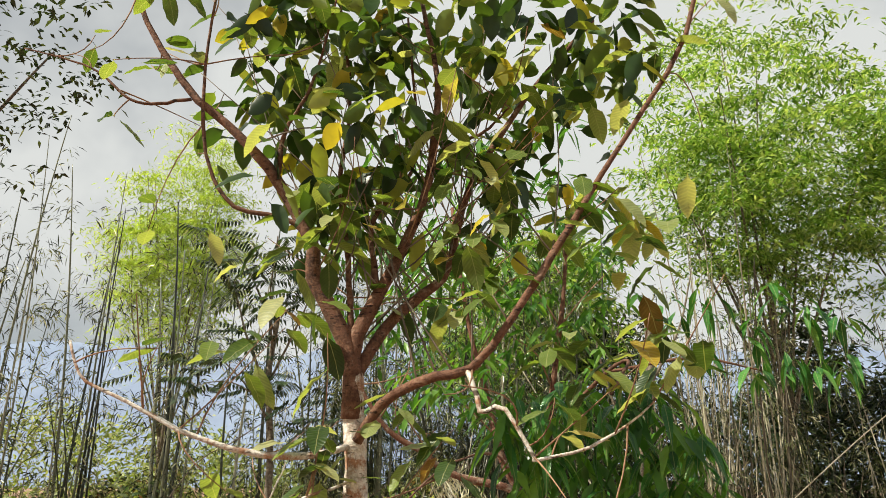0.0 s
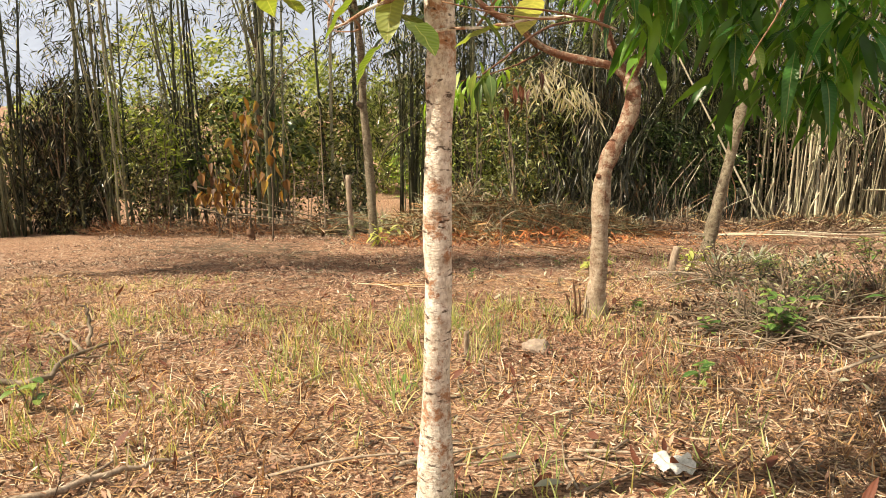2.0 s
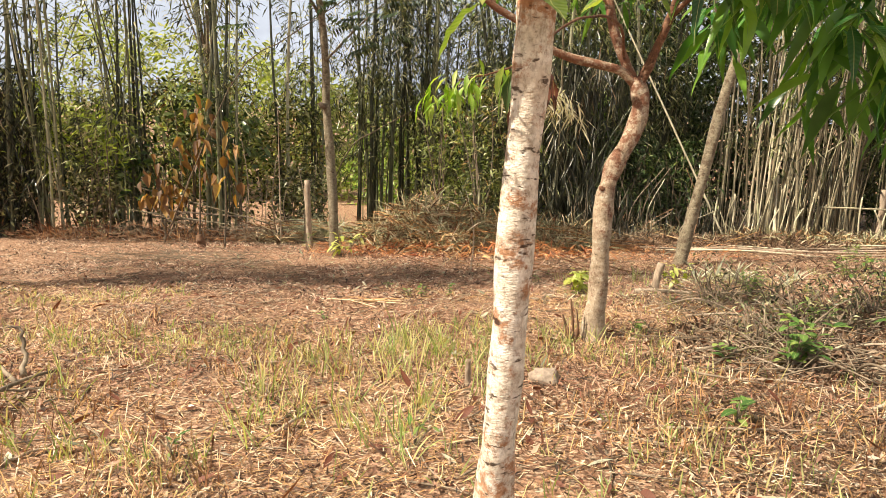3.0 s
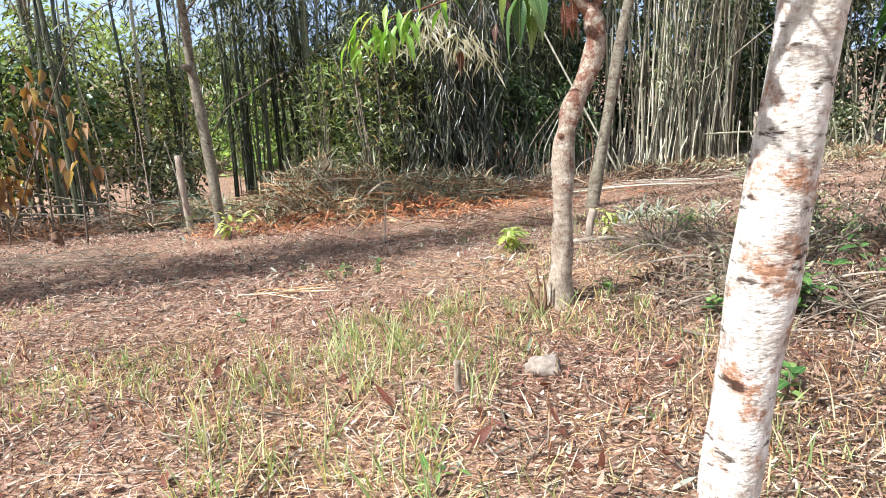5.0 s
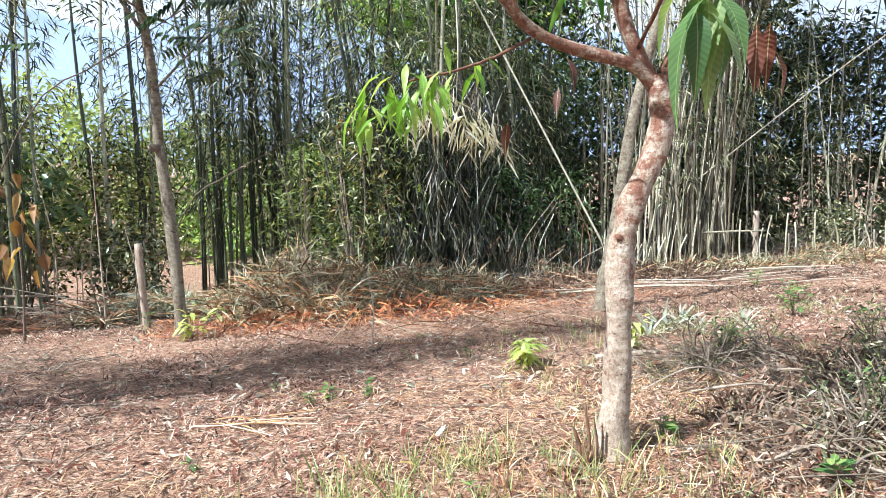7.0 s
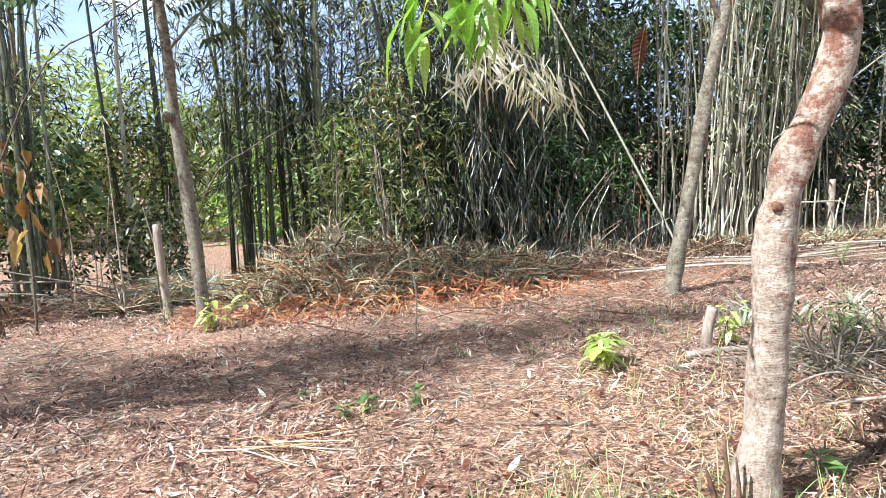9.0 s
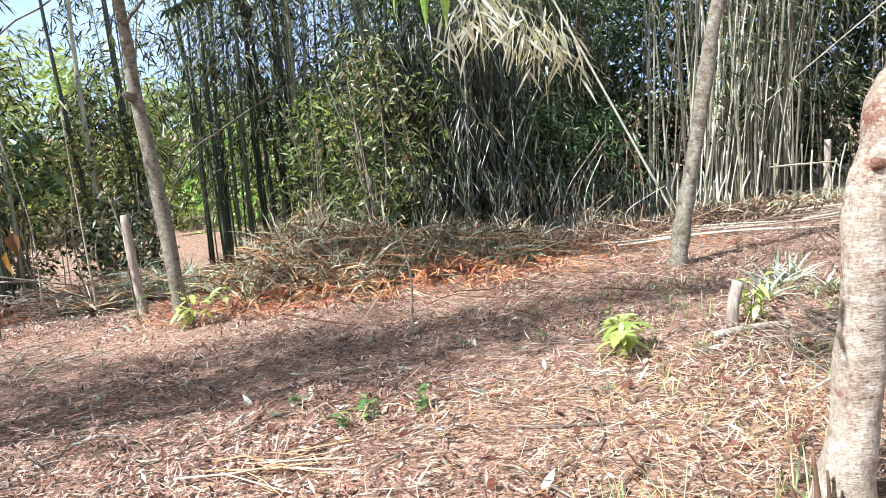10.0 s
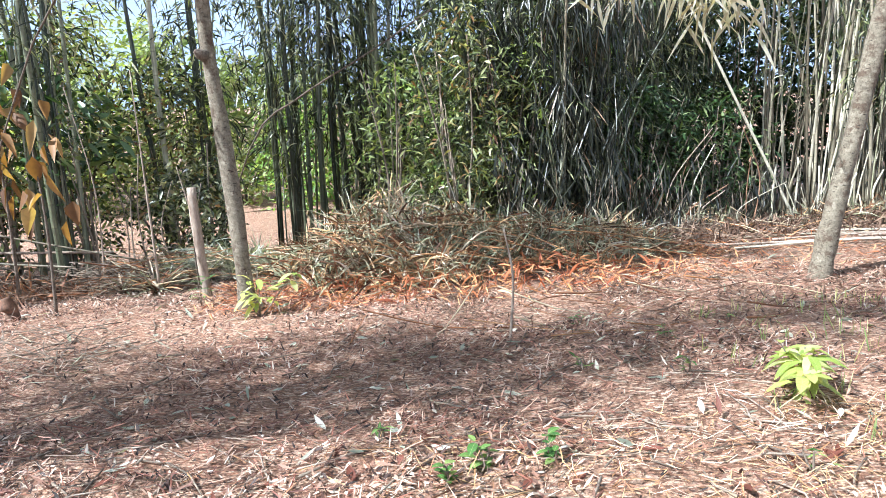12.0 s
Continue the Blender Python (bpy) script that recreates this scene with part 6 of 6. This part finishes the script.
# Dark leaves below the brush; their colour also carries its inner shade.
heap(2.1, 6.6, 0.9, 1.1, 0.14, 1500, "dark dry leaves under dead twigs, also for the pile's shade", DARK_LITTER, (0.06, 0.2))
heap(3.6, 7.7, 1.3, 1.1, 0.12, 1600, "dark dry leaves among weeds, also for shade", DARK_LITTER, (0.06, 0.2))
heap(10.5, 16.2, 2.6, 0.8, 0.3, 1500, "spread of dry leaves below the bamboo", HEAP)


def dry_spray():
    """A dead bamboo cane that arches out of the grove, with bleached leaves hanging from its tip."""
    base = np.array(on_ground(1.3, 16.4, -0.05))
    t = thing("dead_bamboo_cane", "dead arching bamboo cane with bleached hanging leaves", "bamboo", base)
    Q = smooth_path(np.array([base, (1.2, 16.0, 1.8), (0.9, 14.2, 4.0), (0.7, 12.2, 3.6), (0.45, 10.6, 2.3), (0.28, 9.9, 1.5)]) - base, 34)
    part("cane", tube(Q, np.linspace(0.022, 0.005, 34), 6), CULM_PALE, t)
    for off, n in (((-0.22, 0.0, 0.0), 50), ((-0.36, 0.0, -0.1), 28), ((0.1, -0.05, -0.12), 60), ((0.25, 0.0, -0.28), 36), ((-0.05, 0.2, 0.2), 34), ((0.42, 0.0, -0.42), 12)):
        e = Q[-1] + np.array(off)
        part("twig", tube(smooth_path([Q[-4], (Q[-4] + e) / 2 + (0, 0, 0.06), e], 7), np.linspace(0.005, 0.002, 7), 5), TWIG, t)
        c = e + rng.normal(0, 1, (n, 3)) * np.array((0.11, 0.09, 0.08))
        D = np.stack([rng.normal(0.1, 0.5, n), rng.normal(-0.1, 0.4, n), rng.uniform(-1.3, -0.1, n)], -1)
        part("leaves", blades(c, D, any_way(n, 0, 1), rng.uniform(0.12, 0.26, n), 0.022, 0.25, (0, 1, 0.8, 0)), LEAF_DRY, t, kind="stuff")


dry_spray()


def dry_sapling(x, y, h, n, label):
    t = thing("withered_sapling", label, "sapling", on_ground(x, y), "withered saplings")
    Q = smooth_path([(0, 0, -0.05), (0.05, 0, h * 0.5), (0.0, 0.05, h)], 10)
    part("stem", tube(Q, np.linspace(0.02, 0.008, 10), 6), BARK_DARK, t)
    C = Q[rng.integers(5, 10, n)] + rng.normal(0, 1, (n, 3)) * (0.2, 0.15, 0.16)
    D = np.stack([rng.normal(0, 0.5, n), rng.normal(0, 0.5, n), rng.uniform(-1.2, -0.4, n)], -1)
    part("leaves", blades(C, D, any_way(n, 0, 1), rng.uniform(0.18, 0.32, n), rng.uniform(0.09, 0.17, n), 0.2, (0, 1, 0.9, 0.5, 0), 0.35), LEAF_ORANGE, t, "crumpled orange-brown hanging leaves", "stuff")


dry_sapling(-5.1, 13.2, 2.0, 14, "withered sapling with orange-brown hanging leaves")
dry_sapling(-5.9, 14.0, 2.7, 36, "withered sapling with orange-brown hanging leaves")
dry_sapling(-6.6, 14.0, 1.5, 40, "withered sapling with brown hanging leaves")


# ---- litter and grass on the ground ----
def scatter(n, x0, x1, y0, y1, dense=None):
    x, y = rng.uniform(x0, x1, n), rng.uniform(y0, y1, n)
    if dense is not None:
        keep = rng.random(n) < dense(x, y)
        x, y = x[keep], y[keep]
    return x, y


def litter(name, n, area, length, width, mat, label, category, shape, lift, tilt=0.15, dense=None, curl=0.1):
    x, y = scatter(n, *area, dense)
    m = len(x)
    D = np.stack([rng.normal(0, 1, m), rng.normal(0, 1, m), np.zeros(m)], -1)
    D = unit(D)
    L = rng.uniform(*length, m)
    e = gh(x + D[:, 0] * L, y + D[:, 1] * L) - gh(x, y)
    D[:, 2] = e / L + rng.normal(0, tilt, m)
    V, F = blades(np.stack([x, y, gh(x, y) + rng.uniform(0.002, lift, m)], -1), D, np.stack([rng.normal(0, 0.4, m), rng.normal(0, 0.4, m), np.ones(m)], -1), L, rng.uniform(*width, m), rng.uniform(-curl, curl, m), shape, 0.15, 0.0, shape[0] > 0)
    V[:, 2] = np.maximum(V[:, 2], gh(V[:, 0], V[:, 1]) + 0.001)
    return solo(name, (V, F), mat, label, category, (0, 0, 0), kind="stuff")


def strawy(x, y):
    return np.clip(0.12 + 1.5 * (value_noise(x * 0.9, y * 0.9, 41) - 0.25), 0.1, 1) * np.where(y > 12, 0.3, np.where(y > 8.5, 0.6, 1.0))


def leafy(x, y):
    return np.clip(0.15 + 1.3 * (value_noise(x * 1.1, y * 1.1, 43) - 0.2), 0.1, 1)


litter("straw", 95000, (-7.0, 5.5, 1.5, 9.0), (0.03, 0.14), (0.0022, 0.006), STRAW, "dry yellow straw and stalks strewn over red soil", "straw", (0.6, 1, 0.4), 0.05, 0.35, strawy)
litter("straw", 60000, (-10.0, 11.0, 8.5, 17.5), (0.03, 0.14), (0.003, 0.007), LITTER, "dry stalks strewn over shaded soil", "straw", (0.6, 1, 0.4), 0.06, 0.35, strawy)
litter("leaf_scraps", 95000, (-6.0, 5.0, 2.0, 8.8), (0.012, 0.045), (0.004, 0.015), SCRAP, "curled brown and pinkish leaf scraps on the ground", "leaf litter", (0.5, 1, 0.3), 0.035, 0.5, leafy, 0.4)
litter("leaf_scraps", 115000, (-9.0, 9.5, 8.0, 16.5), (0.015, 0.060), (0.005, 0.017), SHADE_SCRAP, "curled brown and grey leaf scraps, darkened for shaded ground", "leaf litter", (0.5, 1, 0.3), 0.045, 0.5, leafy, 0.4)
litter("fallen_leaves", 14000, (-6.0, 5.0, 2.0, 8.5), (0.03, 0.09), (0.008, 0.024), LITTER, "brown fallen leaves on the ground", "leaf litter", (0, 1, 0), 0.05, 0.5, leafy, 0.3)
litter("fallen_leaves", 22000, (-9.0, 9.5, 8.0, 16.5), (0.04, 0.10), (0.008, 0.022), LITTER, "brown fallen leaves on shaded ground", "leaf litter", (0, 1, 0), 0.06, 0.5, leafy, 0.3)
litter("bleached_leaves", 160, (-5.0, 5.0, 2.5, 12.0), (0.08, 0.15), (0.020, 0.040), GREY_BLADE, "large bleached dry leaves lying on the ground", "leaf litter", (0, 0.8, 1, 0.7, 0), 0.03, 0.3, None, 0.4)
litter("leaf_scraps", 36000, (5.5, 14.5, 9.0, 17.5), (0.03, 0.12), (0.008, 0.026), SCRAP, "brown leaf scraps and stalks at the clearing's edge", "leaf litter", (0.5, 1, 0.3), 0.05, 0.5, leafy, 0.4)
litter("orange_straw", 14000, (-3.5, 4.5, 12.6, 16.0), (0.08, 0.25), (0.006, 0.014), RUSTY, "rust-orange dry leaves below the bamboo", "leaf litter", (0.6, 1, 0.4), 0.06, 0.25, leafy)


def grass_patch(n, area, h, dense, label, mat=None):
    x, y = scatter(n, *area, dense)
    k = 5
    x, y = np.repeat(x, k) + rng.normal(0, 0.03, len(x) * k), np.repeat(y, k) + rng.normal(0, 0.03, len(y) * k)
    m = len(x)
    D = np.stack([rng.normal(0, 0.3, m), rng.normal(0, 0.3, m), np.ones(m)], -1)
    V, F = blades(np.stack([x, y, gh(x, y) - 0.01], -1), D, any_way(m, -0.3, 0.3), rng.uniform(*h, m), rng.uniform(0.004, 0.010, m), rng.uniform(0.05, 0.5, m), (0.7, 1, 0.7, 0), flat=True)
    solo("grass", (V, F), mat or GRASS, label, "grass", kind="stuff")


grass_patch(1200, (-4.8, 1.2, 2.6, 7.2), (0.07, 0.24), lambda x, y: np.clip(2.4 * (value_noise(x * 0.8, y * 0.8, 51) - 0.38), 0.02, 1), "thin yellow-green grass tufts in dry straw")
grass_patch(2000, (-5.5, 3.0, 2.3, 7.2), (0.06, 0.24), lambda x, y: np.clip(2.2 * (value_noise(x * 1.1, y * 1.1, 61) - 0.35), 0.03, 1), "upright dry yellow grass stubble", STRAW)
litter("dead_leaves", 900, (-5.5, 4.0, 2.2, 9.0), (0.06, 0.16), (0.02, 0.05), LEAF_RUST, "curled dark red-brown fallen leaves", "leaf litter", (0, 0.7, 1, 0.7, 0), 0.04, 0.5, None, 0.5)
# Dark leaf bits, also used as the shade in gaps between straws.
litter("dark_stalks", 22000, (-6.5, 4.5, 2.0, 9.0), (0.03, 0.14), (0.003, 0.012), DARK_LITTER, "dark broken stalks and leaf bits on red soil, also for gap shade", "leaf litter", (0.6, 1, 0.4), 0.03, 0.3, leafy)
# Dark litter below the grove that also stands in for dappled tree shade.
litter("dark_stalks", 30000, (-1.0, 7.5, 11.5, 16.8), (0.05, 0.22), (0.005, 0.014), DARK_LITTER, "dark broken stalks and leaves below the bamboo, also for dappled shade", "leaf litter", (0.6, 1, 0.4), 0.05, 0.35, leafy)
# Dark litter that doubles as the shadow of the brush and hanging leaves.
litter("dark_stalks", 9000, (0.7, 3.2, 3.3, 7.6), (0.03, 0.13), (0.004, 0.013), DARK_LITTER, "dark broken stalks and leaf bits beside dead brush, also for its shadow", "leaf litter", (0.6, 1, 0.4), 0.05, 0.35, leafy)
litter("red_rootlets", 52000, (-6.0, 4.5, 5.0, 13.6), (0.03, 0.14), (0.003, 0.008), ROOTLET, "thin red-brown stalks on shaded soil", "leaf litter", (0.6, 1, 0.4), 0.06, 0.35, leafy)
litter("bleached_leaves", 260, (-6.0, 4.0, 8.5, 14.0), (0.06, 0.18), (0.015, 0.035), GREY_BLADE, "large bleached dry leaves lying on the ground", "leaf litter", (0, 0.8, 1, 0.7, 0), 0.04, 0.3, None, 0.3)
grass_patch(560, (-3.4, 0.6, 4.0, 7.0), (0.16, 0.44), lambda x, y: np.clip(2.6 * (value_noise(x * 1.3, y * 1.3, 57) - 0.42), 0.0, 1), "taller pale green grass tufts")
grass_patch(500, (-7.5, -2.5, 5.5, 8.5), (0.08, 0.2), lambda x, y: np.clip(2.0 * (value_noise(x, y, 52) - 0.3), 0.05, 1), "short green grass at the shade's edge")
grass_patch(300, (0.5, 6.0, 4.5, 11.5), (0.08, 0.25), None, "sparse grass among weeds")
